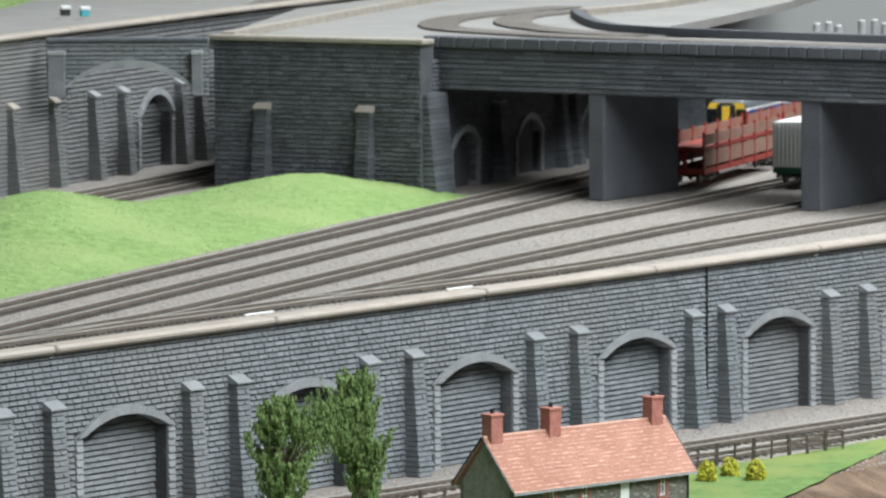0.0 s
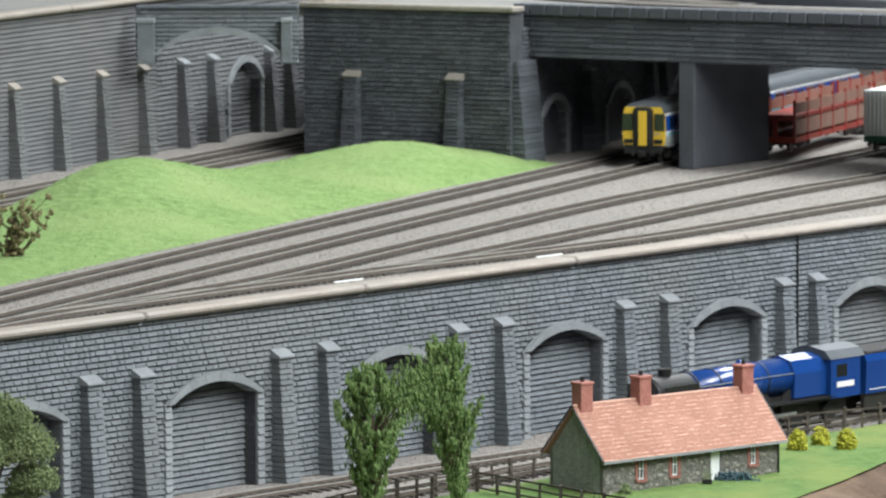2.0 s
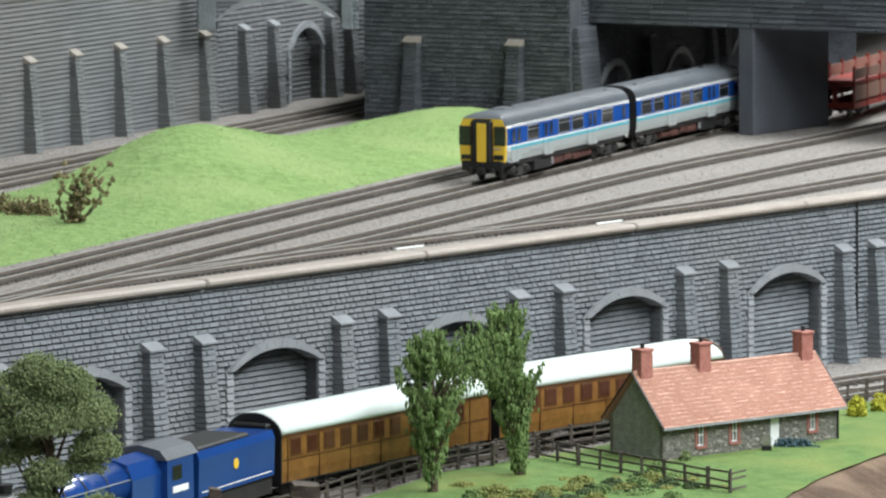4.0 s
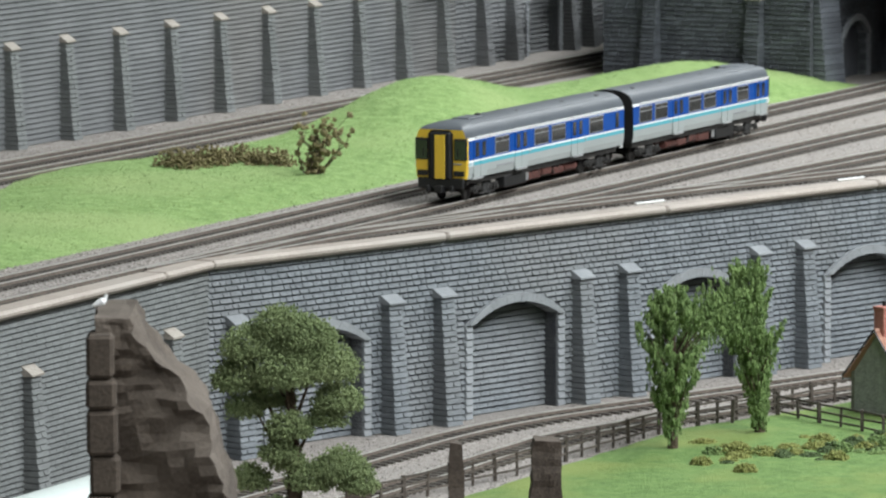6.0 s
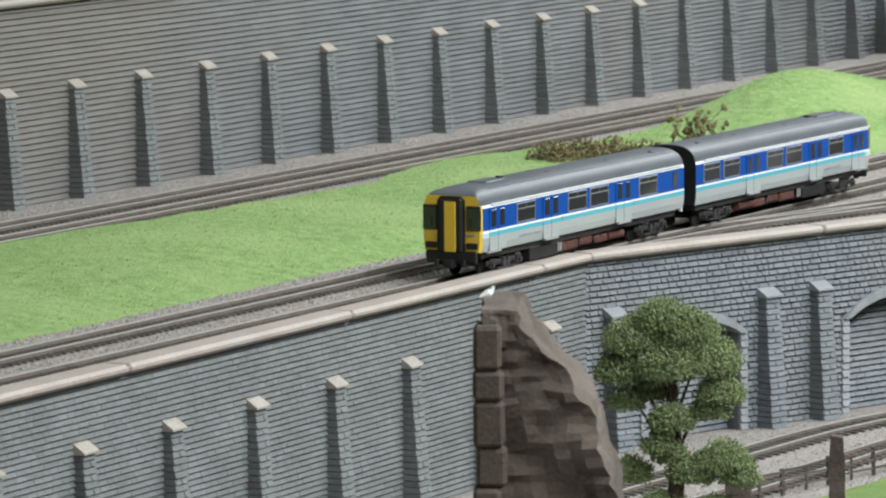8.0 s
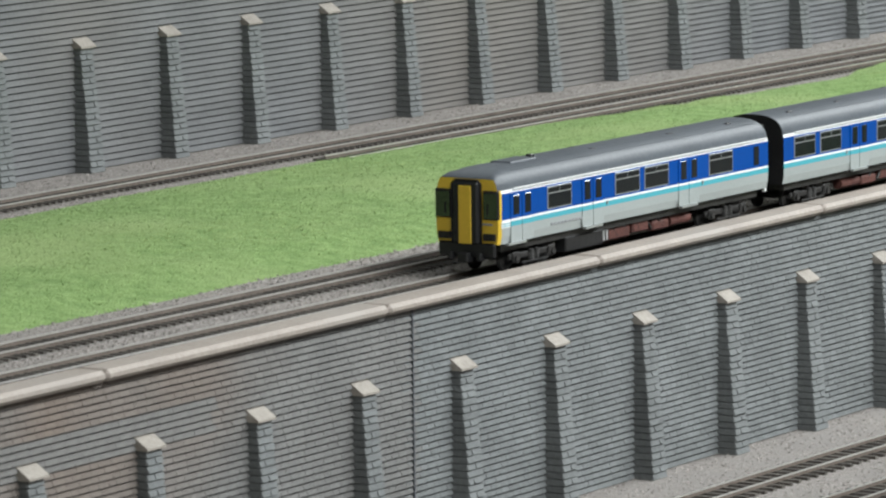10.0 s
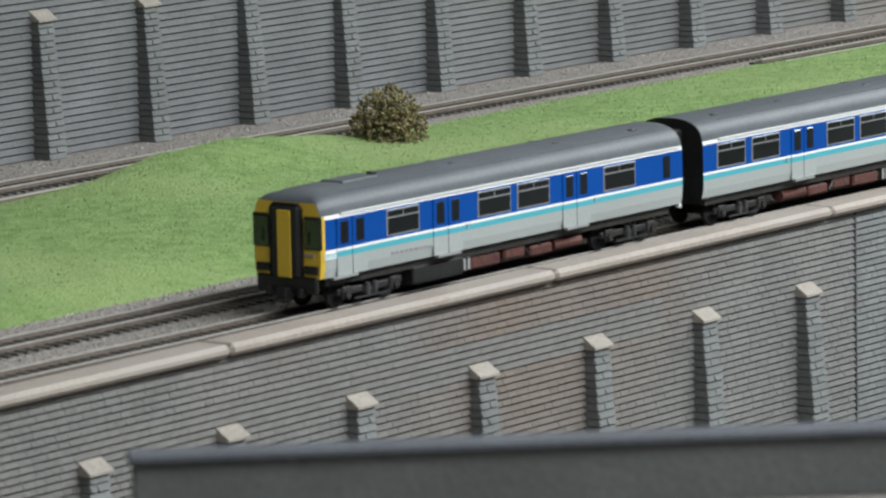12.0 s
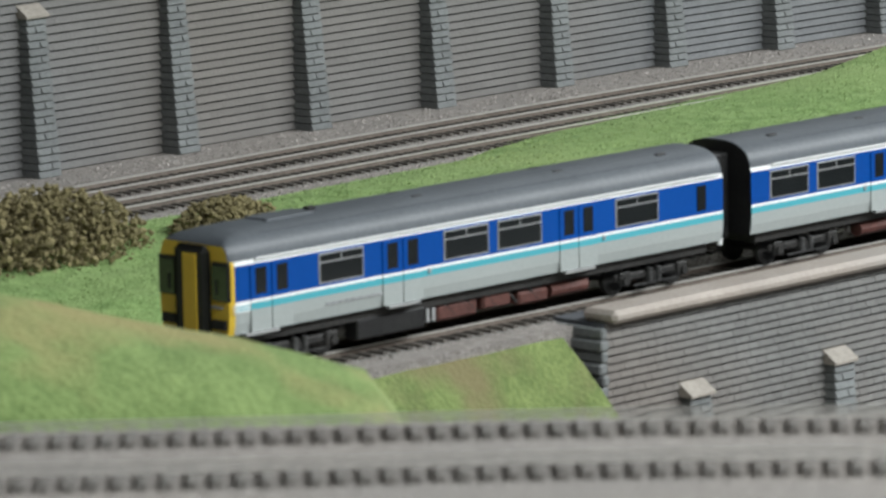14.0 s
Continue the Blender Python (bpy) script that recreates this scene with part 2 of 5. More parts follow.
def cylinder(bm, p0, p1, r0, r1=None, n=12, mi=0):
    r1 = r0 if r1 is None else r1
    p0, p1 = Vector(p0), Vector(p1)
    q = (p1 - p0).to_track_quat("Z", "Y")
    ra = [bm.verts.new(p0 + q @ Vector((r0 * math.cos(i * math.tau / n), r0 * math.sin(i * math.tau / n), 0))) for i in range(n)]
    rb = [bm.verts.new(p1 + q @ Vector((r1 * math.cos(i * math.tau / n), r1 * math.sin(i * math.tau / n), 0))) for i in range(n)]
    fs = [bm.faces.new((ra[i], ra[(i + 1) % n], rb[(i + 1) % n], rb[i])) for i in range(n)]
    fs += [bm.faces.new(ra[::-1]), bm.faces.new(rb)]
    for f in fs:
        f.material_index = mi
    return bm


def loft(bm, rings, closed=True, caps=True, mis=None):
    vs = [[bm.verts.new(p) for p in r] for r in rings]
    n = len(rings[0])
    for a, b in zip(vs, vs[1:]):
        for i in range(n if closed else n - 1):
            f = bm.faces.new((a[i], a[(i + 1) % n], b[(i + 1) % n], b[i]))
            if mis:
                f.material_index = mis[i]
    if caps:
        bm.faces.new(vs[0][::-1])
        bm.faces.new(vs[-1])
    bmesh.ops.recalc_face_normals(bm, faces=bm.faces)
    return bm


def spline(pts, step=0.01):
    """Points at even steps along a smooth line through pts."""
    p = [Vector((*q[:2], 0)) for q in pts]
    p = [2 * p[0] - p[1]] + p + [2 * p[-1] - p[-2]]
    dense = []
    for a, b, c, d in zip(p, p[1:], p[2:], p[3:]):
        for k in range(60):
            t = k / 60
            dense.append(0.5 * ((2 * b) + (c - a) * t + (2 * a - 5 * b + 4 * c - d) * t * t + (3 * b - a - 3 * c + d) * t ** 3))
    dense.append(p[-2])
    d = np.array([(q.x, q.y) for q in dense])
    acc = np.concatenate([[0], np.cumsum(np.hypot(*np.diff(d, axis=0).T))])
    at = np.linspace(0, acc[-1], max(2, round(acc[-1] / step)) + 1)
    return [Vector((x, y, 0)) for x, y in zip(np.interp(at, acc, d[:, 0]), np.interp(at, acc, d[:, 1]))]


def at_length(line, s):
    """Place and heading (degrees) at s metres along a line of even points."""
    step = (line[1] - line[0]).length
    i = max(0, min(len(line) - 2, int(s / step)))
    d = line[i + 1] - line[i]
    q = line[i] + d * ((s - i * step) / step)
    return q, math.degrees(math.atan2(d.y, d.x))


def pydata(name, verts, faces, mat, parent=None, mis=None, label=""):
    me = bpy.data.meshes.new(name)
    me.from_pydata(verts, [], faces)
    for m in mat if isinstance(mat, (list, tuple)) else [mat]:
        me.materials.append(m)
    if mis is not None:
        me.polygons.foreach_set("material_index", mis)
    ob = new(name, me)
    if parent:
        ob.parent = parent
    if label:
        ob["label"] = label
    return ob


def wall_frame(a, b):
    """Local x from a to b, local y into the wall, z up; returns the pose and the length."""
    d = Vector((b[0] - a[0], b[1] - a[1], 0))
    u = d.normalized()
    m = Matrix(((u.x, -u.y, 0, a[0]), (u.y, u.x, 0, a[1]), (0, 0, 1, 0), (0, 0, 0, 1)))
    return m, d.length


def stone_block(v, f, x0, x1, z0, z1, y, depth, c, jit=0.00015, lip=0.0004, cx=None):
    """One block with chamfered edges: front at y, sides run back to y+depth."""
    j = lambda: random.uniform(-jit, jit)
    cx = c if cx is None else cx
    k = len(v)
    v += [(x0, y + depth, z0), (x1, y + depth, z0), (x1, y + depth, z1), (x0, y + depth, z1)]
    v += [(x0, y + c, z0), (x1, y + c, z0), (x1, y + c, z1), (x0, y + c, z1)]
    v += [(x0 + cx, y - lip + j(), z0 + c * 0.4), (x1 - cx, y - lip + j(), z0 + c * 0.4), (x1 - cx, y + lip + j(), z1 - c), (x0 + cx, y + lip + j(), z1 - c)]
    for a, b in ((0, 4), (4, 8)):
        for i in range(4):
            i2 = (i + 1) % 4
            f.append((k + a + i, k + a + i2, k + b + i2, k + b + i))
    f.append((k + 8, k + 9, k + 10, k + 11))


def courses(x0, x1, z0, z1, course, mean, skip=None, seed=1, gap=0.0006, proud=0.0012, rough=0.0004, keep=None, side=0.1, vary=0.35, jit=0.0003):
    """Rows of blocks over a wall face; those for which skip(x, z) holds are left out."""
    r = random.Random(seed)
    v, f, kept = [], [], []
    rows = max(1, round((z1 - z0) / course))
    h = (z1 - z0) / rows
    for k in range(rows):
        x = x0 - r.uniform(0, mean)
        while x < x1:
            w = mean * r.uniform(1 - vary, 1 + vary)
            a, b = max(x, x0), min(x + w, x1)
            x += w
            if b - a < 0.0015 or (skip and (skip((a + b) / 2, z0 + (k + 0.5) * h))):
                continue
            box_ = (a + gap * side, b - gap * side, z0 + k * h + gap / 2, z0 + (k + 1) * h - gap / 2)
            y = -proud - r.uniform(0, rough)
            if keep and keep(a, b, k):
                kept.append((*box_, y))
            else:
                stone_block(v, f, *box_, y, proud + 0.0012, h * 0.2, jit=jit, cx=0.0045 * side)
    return v, f, kept


# ---- large structure ----
ZB, ZL = -0.0045, -0.114          # upper and lower ground
CORNER, ENDW = (-0.5275, 3.034), (-0.9045, 1.722)
FAR1 = (CORNER[0] + 0.569 * 1.75, CORNER[1] + 0.8223 * 1.75)
MAIN = [(-0.99 + 0.3011 * (y - 1.575), y) for y in (0.9, 1.575, 2.5, 3.5, 4.5, 5.9)]


def main_off(y, d):
    """A point beside the main line at y, d metres to its right."""
    return (-0.99 + 0.3011 * (y - 1.575) + d, y)


def back_x(y):
    return -0.605 + 0.2966 * (y - 4.373) if y > 2.39 else -1.193 + 0.245 * (y - 2.39)


def slab(name, outline, z0, z1, mat, label, category, kind="structure"):
    return tagged(part(name, extrude_outline(outline, "z", z0, z1), mat), label, category, kind=kind)


slab("upper_ground", [(-1.195, 0.8), (-0.983, 1.5), (-0.919, 1.712), (ENDW[0] - 0.012, ENDW[1]), (CORNER[0] - .012, CORNER[1]), (FAR1[0] - 0.01, FAR1[1]), (FAR1[0] + 0.1, 6.6), (-0.7, 6.6), (-0.75, 4.4), (-1.5, 1.9), (-1.6, 0.8)],
     ZB - 0.02, ZB, BALLAST, "grey pink ballasted upper railway ground", "ground")
slab("lower_ground", [(-1.2, -1.2), (-0.2, -1.2), (-0.25, 1.2), (-0.25, 2.7), (-0.115, 2.95), (-0.06, 3.15), (-0.012, 3.3), (0.055, 3.5), (0.11, 3.68), (0.27, 4.0), (1.5, 5.3), (1.2, 5.6), (-0.5, 3.3), (-0.95, 1.7)],
     ZL - 0.02, ZL, BALLAST, "grey pink ballast at the lower level", "ground")

# room round the layout, out of view; its wall grey sets the bounced fill
for nm, o, lab in (
        ("wall_north", (-6, 6, 7.0, 7.15, -1.15, 1.75), "plain off-white hall wall"),
        ("wall_south", (-6, 6, -4.15, -4.0, -1.15, 1.75), "plain off-white hall wall"),
        ("wall_east", (6, 6.15, -4, 7, -1.15, 1.75), "plain off-white hall wall"),
        ("wall_west", (-6.15, -6, -4, 7, -1.15, 1.75), "plain off-white hall wall")):
    tagged(part(nm, boxes(o), ROOMWALL), lab, "wall", kind="structure")
tagged(part("ceiling", boxes((-6, 6, -4, 7, 1.6, 1.75)), ROOMWALL), "plain off-white hall ceiling", "ceiling", kind="structure")
tagged(part("floor", boxes((-6, 6, -4, 7, -1.3, -1.15)), CARPET), "dark carpeted hall floor", "floor", kind="structure")


# ---- retaining walls ----
def buttress(parent, x, zbase, ztop, w, p0, p1, stone, cap_label="pale sloping cap", capmat=None):
    """Battered buttress of coursed blocks: p0 out at the base, p1 at the top, with a sloping cap."""
    v, f = [], []
    n = max(4, round((ztop - zbase) / 0.0034))
    h = (ztop - zbase) / n
    r = random.Random(round(x * 1e4))
    for k in range(n):
        out = p0 + (p1 - p0) * (k + 0.5) / n + r.uniform(-0.0003, 0.0003)
        wid = w * (1.12 - 0.14 * k / n)
        if k % 2:
            cuts = (-wid / 2, wid * r.uniform(-0.15, 0.15), wid / 2)
        else:
            cuts = (-wid / 2, wid / 2)
        for a, b in zip(cuts, cuts[1:]):
            stone_block(v, f, x + a + 0.0001, x + b - 0.0001, zbase + k * h + 0.0002, zbase + (k + 1) * h - 0.0002, -out, out, 0.0005)
    tagged(pydata("buttress", v, f, stone, parent), kind="stuff")
    bm = bmesh.new()
    a, b = x - w * 0.56, x + w * 0.56
    extrude_outline([(0.0, ztop), (-p1 - 0.0015, ztop), (-p1 - 0.0015, ztop + 0.001), (0.0, ztop + 0.0062)], "x", a, b, bm=bm)
    part("cap", bm, capmat or CAPSTONE, parent, cap_label)


def coping(parent, L, z, out=0.006, depth=0.017, thick=0.005, seed=3, piece=0.21):
    r = random.Random(seed)
    x = 0.0
    while x < L - 0.001:
        w = min(piece * r.uniform(0.9, 1.1), L - x)
        bm = boxes((x + 0.0002, x + w - 0.0002, -out, depth - out, z - thick, z + r.uniform(-0.0002, 0.0002)), bevel=0.0017)
        part("coping_stone", bm, COPING, parent)
        x += w


def arch_pts(cx, half, zs, rise, n=14):
    """Points of a segmental arch from its left spring to its right spring."""
    R = (half * half + rise * rise) / (2 * rise)
    a = math.asin(half / R)
    return [(cx + R * math.sin(t), zs - (R - rise) + R * math.cos(t)) for t in [(-a + 2 * a * i / n) for i in range(n + 1)]]


def ring(parent, cx, half, zs, rise, zbase, thick=0.0056, out=0.0036, jamb=0.0065, stone=None, deep=0.011, n=13):
    """Arch ring of wedge stones, and the two jambs below it."""
    stone = stone or ARCHSTONE
    inner, outer = arch_pts(cx, half, zs, rise, n), arch_pts(cx, half + thick * 0.95, zs, rise + thick, n)
    for i in range(n):
        s = 0.004
        mixp = lambda p, q, t: (p[0] + (q[0] - p[0]) * t, p[1] + (q[1] - p[1]) * t)
        q = [mixp(inner[i], inner[i + 1], s), mixp(inner[i], inner[i + 1], 1 - s), mixp(outer[i], outer[i + 1], 1 - s), mixp(outer[i], outer[i + 1], s)]
        part("arch_stone", extrude_outline(q, "y", -out - 0.0001 * (i % 2), deep), stone, parent)
    for s in (-1, 1):
        v, f = [], []
        m = max(3, round((zs - zbase) / 0.0045))
        h = (zs - zbase) / m
        for k in range(m):
            a, b = sorted((cx + s * half, cx + s * (half + jamb)))
            stone_block(v, f, a, b, zbase + k * h + 0.0002, zbase + (k + 1) * h - 0.0002, -0.0022 - 0.0003 * (k % 2), deep, 0.0005)
        pydata("jamb", v, f, stone, parent)


def niche_wall(name, a, b, niches, buttresses, z0, ztop, stone, label, course=0.0036, mean=0.0074, seed=1, cap=-0.0365, cope=True, joints=()):
    """Retaining wall with blind arched recesses: niches are (centre, half width, spring z, rise)."""
    m, L = wall_frame(a, b)
    w = thing(name, m, label, "wall", kind="structure")
    zt = ztop - 0.005
    out = [(0, z0)]
    for cx, half, zs, rise in niches:
        out += [(cx - half, z0)] + arch_pts(cx, half, zs, rise) + [(cx + half, z0)]
    out += [(L, z0), (L, zt), (0, zt)]
    part("mortar_face", extrude_outline(out, "y", 0.0, 0.010), JOINT, w)
    part("backing", boxes((0, L, 0.0102, 0.03, z0, zt)), JOINT, w)

    def inside(x, z, grow=0.004):
        for cx, half, zs, rise in niches:
            if abs(x - cx) < half + grow:
                R = (half * half + rise * rise) / (2 * rise)
                if z < zs or (x - cx) ** 2 + (z - zs + R - rise) ** 2 < (R + grow) ** 2:
                    return True
        return False
    v, f, _ = courses(0, L, z0, zt, course, mean, inside, seed, gap=0.0009, side=0.09, vary=0.4, rough=0.0003, jit=0.00012)
    tagged(pydata("stonework", v, f, stone, w), kind="stuff")
    for j in joints:
        part("panel_joint", boxes((j - 0.0007, j + 0.0007, -0.0023, 0.0, z0, zt)), BLACK, w, "dark open joint between wall panels")
    v, f = [], []
    for cx, half, zs, rise in niches:
        vv, ff, _ = courses(cx - half, cx + half, z0, zs + rise, course, mean * 1.5, None, seed + 7, gap=0.0009, side=0.03, vary=0.35, rough=0.0001, jit=0.0001)
        k = len(v)
        v += [(x, y + 0.0098, z) for x, y, z in vv]
        f += [tuple(i + k for i in q) for q in ff]
        ring(w, cx, half, zs, rise, z0)
    if v:
        tagged(pydata("niche_stonework", v, f, stone, w), kind="stuff")
    for x in buttresses:
        buttress(w, x, z0, cap, 0.0125, 0.0135, 0.0075, stone, "grey sloping cap", ARCHSTONE)
    if cope:
        coping(w, L, ztop)
    return w


# arched wall: pairs of buttresses with an arch between the pairs
pairs = [0.0208, 0.1512, 0.1969, 0.3235, 0.368, 0.497, 0.5434, 0.6728, 0.7216, 0.8539, 0.8933, 1.0224, 1.0704, 1.197, 1.243, 1.37, 1.416, 1.543, 1.589]
arches = [((a + b) / 2 + 0.004, 0.039, -0.0562, 0.0105) for a, b in zip(pairs[0::2], pairs[1::2])]
arched_wall = niche_wall("wall_arched", CORNER, FAR1, arches, pairs, ZL, 0.002, STONE,
                         "grey stone retaining wall with blind arches and buttresses", joints=(0.8735,))


def plain_wall(name, a, b, x_first, spacing, z0, ztop, stone, label, course, mean, seed, cap, keep=None, cope=True, count=99, seam=0.0, side=0.0):
    m, L = wall_frame(a, b)
    w = thing(name, m, label, "wall", kind="structure")
    zt = ztop - 0.005
    part("mortar_face", boxes((0, L, 0.0, 0.025, z0, zt)), JOINT, w)
    v, f, kept = courses(0, L, z0, zt, course, mean, None, seed, proud=0.0014, rough=0.00008, keep=keep, side=side, jit=0.00005)
    mis = None if not seam else [1 if v[q[0]][0] > seam else 0 for q in f]
    tagged(pydata("stonework", v, f, [stone, STONE_COOL] if seam else stone, w, mis), kind="stuff")
    x, n = x_first, 0
    while x < L - 0.01 and n < count:
        buttress(w, x, z0, cap, 0.0125, 0.0125, 0.006, STONE_COOL)
        x += spacing
        n += 1
    if cope:
        coping(w, L, ztop, seed=seed)
    return w, kept


plain_wall_near, KEPT = plain_wall("wall_plain", ENDW, CORNER, 0.0478, 0.08445, ZL, 0.002, STONE_WARM,
                                   "weathered grey coursed stone retaining wall with tapered buttresses", 0.0031, 0.0075, 5, -0.0365,
                                   keep=lambda a, b, k: 25 <= k < 30 and 0.12 < a < 0.52, seam=0.683, side=0.02)
for x0, x1, z0, z1, y in KEPT:
    v, f = [], []
    stone_block(v, f, x0 - x0, x1 - x0, 0, z1 - z0, 0, 0.0026, 0.0006, jit=0.00005, cx=0.00003)
    pydata("stone", v, f, STONE_PIECE, plain_wall_near).location = (x0, y, z0)
part("panel_joint", boxes((0.6826, 0.6834, -0.0021, 0.0, ZL, -0.003)), JOINT, plain_wall_near, "dark joint between wall panels")
for k in range(25):
    z = ZL + k * 0.0044
    w = 0.0035 + 0.0012 * (k % 2)
    part("quoin_stone", boxes((-w, 0, -0.0026 - 0.0004 * (k % 3), 0.025, z, z + 0.0041), bevel=0.0007), STONE_COOL, plain_wall_near)
BACK_A, BACK_B, BACK_M, BACK_C = (back_x(1.2) - 0.01, 1.2), (back_x(2.39) - 0.01, 2.39), (back_x(4.4993) - 0.01, 4.4993), (back_x(5.25) - 0.01, 5.25)
back_near, _ = plain_wall("wall_back", BACK_B, BACK_M, 0.0123, 0.08296, ZB, 0.127, STONE_BACK,
                          "tall grey coursed retaining wall with tapered buttresses", 0.0038, 0.03, 8, 0.066)
back_end, _ = plain_wall("wall_back_end", BACK_A, BACK_B, 0.087, 0.0885, ZB, 0.127, STONE_BACK,
                         "tall grey coursed retaining wall with tapered buttresses", 0.0038, 0.03, 9, 0.066)
niche_wall("wall_back_far", BACK_M, BACK_C, [(0.189, 0.034, 0.043, 0.017), (0.46, 0.031, 0.0375, 0.0125)], [0.0498, 0.1122, 0.2371, 0.2824, 0.36, 0.54, 0.62, 0.7], ZB, 0.127, STONE_BACK,
           "tall grey wall with a small blind arch between buttresses", course=0.0042, mean=0.014, seed=14, cap=0.066)


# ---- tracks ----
def track(line, name="railway_track", z=-0.001, label="", bed=True, pitch=0.0062, sleeper=0.0315, gauge=0.0165, bright=RAIL, half=0.00125, web=True, pale_below=3.25, wood=SLEEPER):
    t = thing(name, pose(0, 0, 0), label or "weathered model railway track with dark sleepers", "track", "railway tracks", "structure")
    pts = spline(line, 0.01)

    def side(p, i):
        d = (pts[min(i + 1, len(pts) - 1)] - pts[max(i - 1, 0)]).normalized()
        return Vector((-d.y, d.x, 0))
    nrm = [side(p, i) for i, p in enumerate(pts)]
    if bed:
        bm = bmesh.new()
        loft(bm, [[p + n * o + Vector((0, 0, z + h)) for o, h in ((-0.0195, -0.0055), (-0.0162, -0.0032), (0.0162, -0.0032), (0.0195, -0.0055))] for p, n in zip(pts, nrm)], closed=True)
        # The bed takes the paler ballast where y is under the limit.
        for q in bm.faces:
            q.material_index = int(q.calc_center_median().y < pale_below)
        tagged(part("track_bed", bm, [TRACKBED, PALEBED], t), kind="stuff")
    for s in (-1, 1):
        for nm, w, z0, z1, mt in (("rail", 0.00045, -0.0006, 0.0, bright), ("rail_web", 0.0003, -0.0023, -0.0006, RAILWEB)):
            if nm == "rail_web" and not web:
                continue
            bm = bmesh.new()
            loft(bm, [[p + n * (s * gauge / 2 + o) + Vector((0, 0, z + h)) for o, h in ((-w, z0), (w, z0), (w, z1), (-w, z1))] for p, n in zip(pts, nrm)])
            part(nm, bm, mt, t)
    v, f = [], []
    s, L = 0.0, (len(pts) - 1) * 0.01
    r = random.Random(len(pts))
    while s < L - 0.01:
        q, head = at_length(pts, s)
        a = radians(head)
        u, n = Vector((math.cos(a), math.sin(a), 0)), Vector((-math.sin(a), math.cos(a), 0))
        k = len(v)
        hw, hl = half, sleeper / 2 + r.uniform(-0.0003, 0.0003)
        for zz in (-0.0038, -0.0021):
            for su, sn in ((-1, -1), (1, -1), (1, 1), (-1, 1)):
                v.append(tuple(q + u * hw * su + n * hl * sn + Vector((0, 0, z + zz))))
        f += [(k + 4, k + 5, k + 6, k + 7), (k, k + 1, k + 5, k + 4), (k + 1, k + 2, k + 6, k + 5), (k + 2, k + 3, k + 7, k + 6), (k + 3, k, k + 4, k + 7)]
        s += pitch
    tagged(pydata("sleepers", v, f, wood, t), kind="stuff")
    return pts


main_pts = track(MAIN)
track([main_off(y, d) for y, d in ((1.0, -0.055), (2.0, -0.055), (3.0, -0.056), (3.6, -0.062), (4.2, -0.06), (5.2, -0.06))])
track([main_off(y, d) for y, d in ((3.02, 0.002), (3.2, 0.018), (3.34, 0.045), (3.45, 0.062), (3.7, 0.07), (4.0, 0.08), (4.285, 0.112), (4.8, 0.16), (5.6, 0.24))])
track([main_off(y, d) for y, d in ((3.22, 0.02), (3.36, 0.066), (3.45, 0.098), (3.551, 0.125), (3.8, 0.152), (4.077, 0.184), (4.3, 0.225), (4.8, 0.30), (5.6, 0.42))])
track([main_off(y, d) for y, d in ((3.5, 0.115), (3.6, 0.16), (3.737, 0.212), (3.957, 0.262), (4.15, 0.31), (4.5, 0.40), (5.4, 0.62))])
track([(back_x(y) + 0.056, y) for y in (1.2, 1.8, 2.3, 3.0, 3.7, 4.4, 5.2)], pale_below=2.45)
track([(back_x(y) + 0.099, y) for y in (1.3, 1.8, 2.1, 2.45)])
track([(back_x(y) + 0.099, y) for y in (2.95, 3.3, 3.8, 4.4, 5.2)])
LOW_A = [(0.42, 4.22), (0.25, 3.985), (0.093, 3.782), (-0.028, 3.633), (-0.16, 3.465), (-0.30, 3.29), (-0.358, 3.215), (-0.400, 3.135), (-0.440, 3.027), (-0.493, 2.88), (-0.543, 2.741), (-0.597, 2.565), (-0.66, 2.34), (-0.73, 2.08), (-0.80, 1.8)]
LOW_B = [(1.006, 4.906), (0.70, 4.504), (0.40, 4.11), (0.24, 3.90), (0.092, 3.711), (-0.02, 3.565), (-0.15, 3.395), (-0.27, 3.235), (-0.33, 3.15), (-0.355, 3.09), (-0.385, 3.0), (-0.44, 2.84), (-0.49, 2.70), (-0.545, 2.52), (-0.61, 2.29), (-0.68, 2.03), (-0.74, 1.75), (-0.78, 1.4), (-0.79, 1.0), (-0.79, 0.5), (-0.79, 0.0), (-0.79, -1.1)]
track(LOW_A, z=ZL + 0.0036, bed=False, pitch=0.0088, half=0.0014)
low_pts = track(LOW_B, z=ZL + 0.0036, bed=False, pitch=0.0088, half=0.0014)


# ---- grass bank between the lines ----
def noisy(x, y, s, k=0.0):
    return noise.noise(Vector((x * s, y * s, k)))


def triangles(name, vv, mat):
    """One mesh of loose triangles, three corners each."""
    me = bpy.data.meshes.new(name)
    me.from_pydata(vv.tolist(), [], np.arange(len(vv)).reshape(-1, 3).tolist())
    me.materials.append(mat)
    return new(name, me)


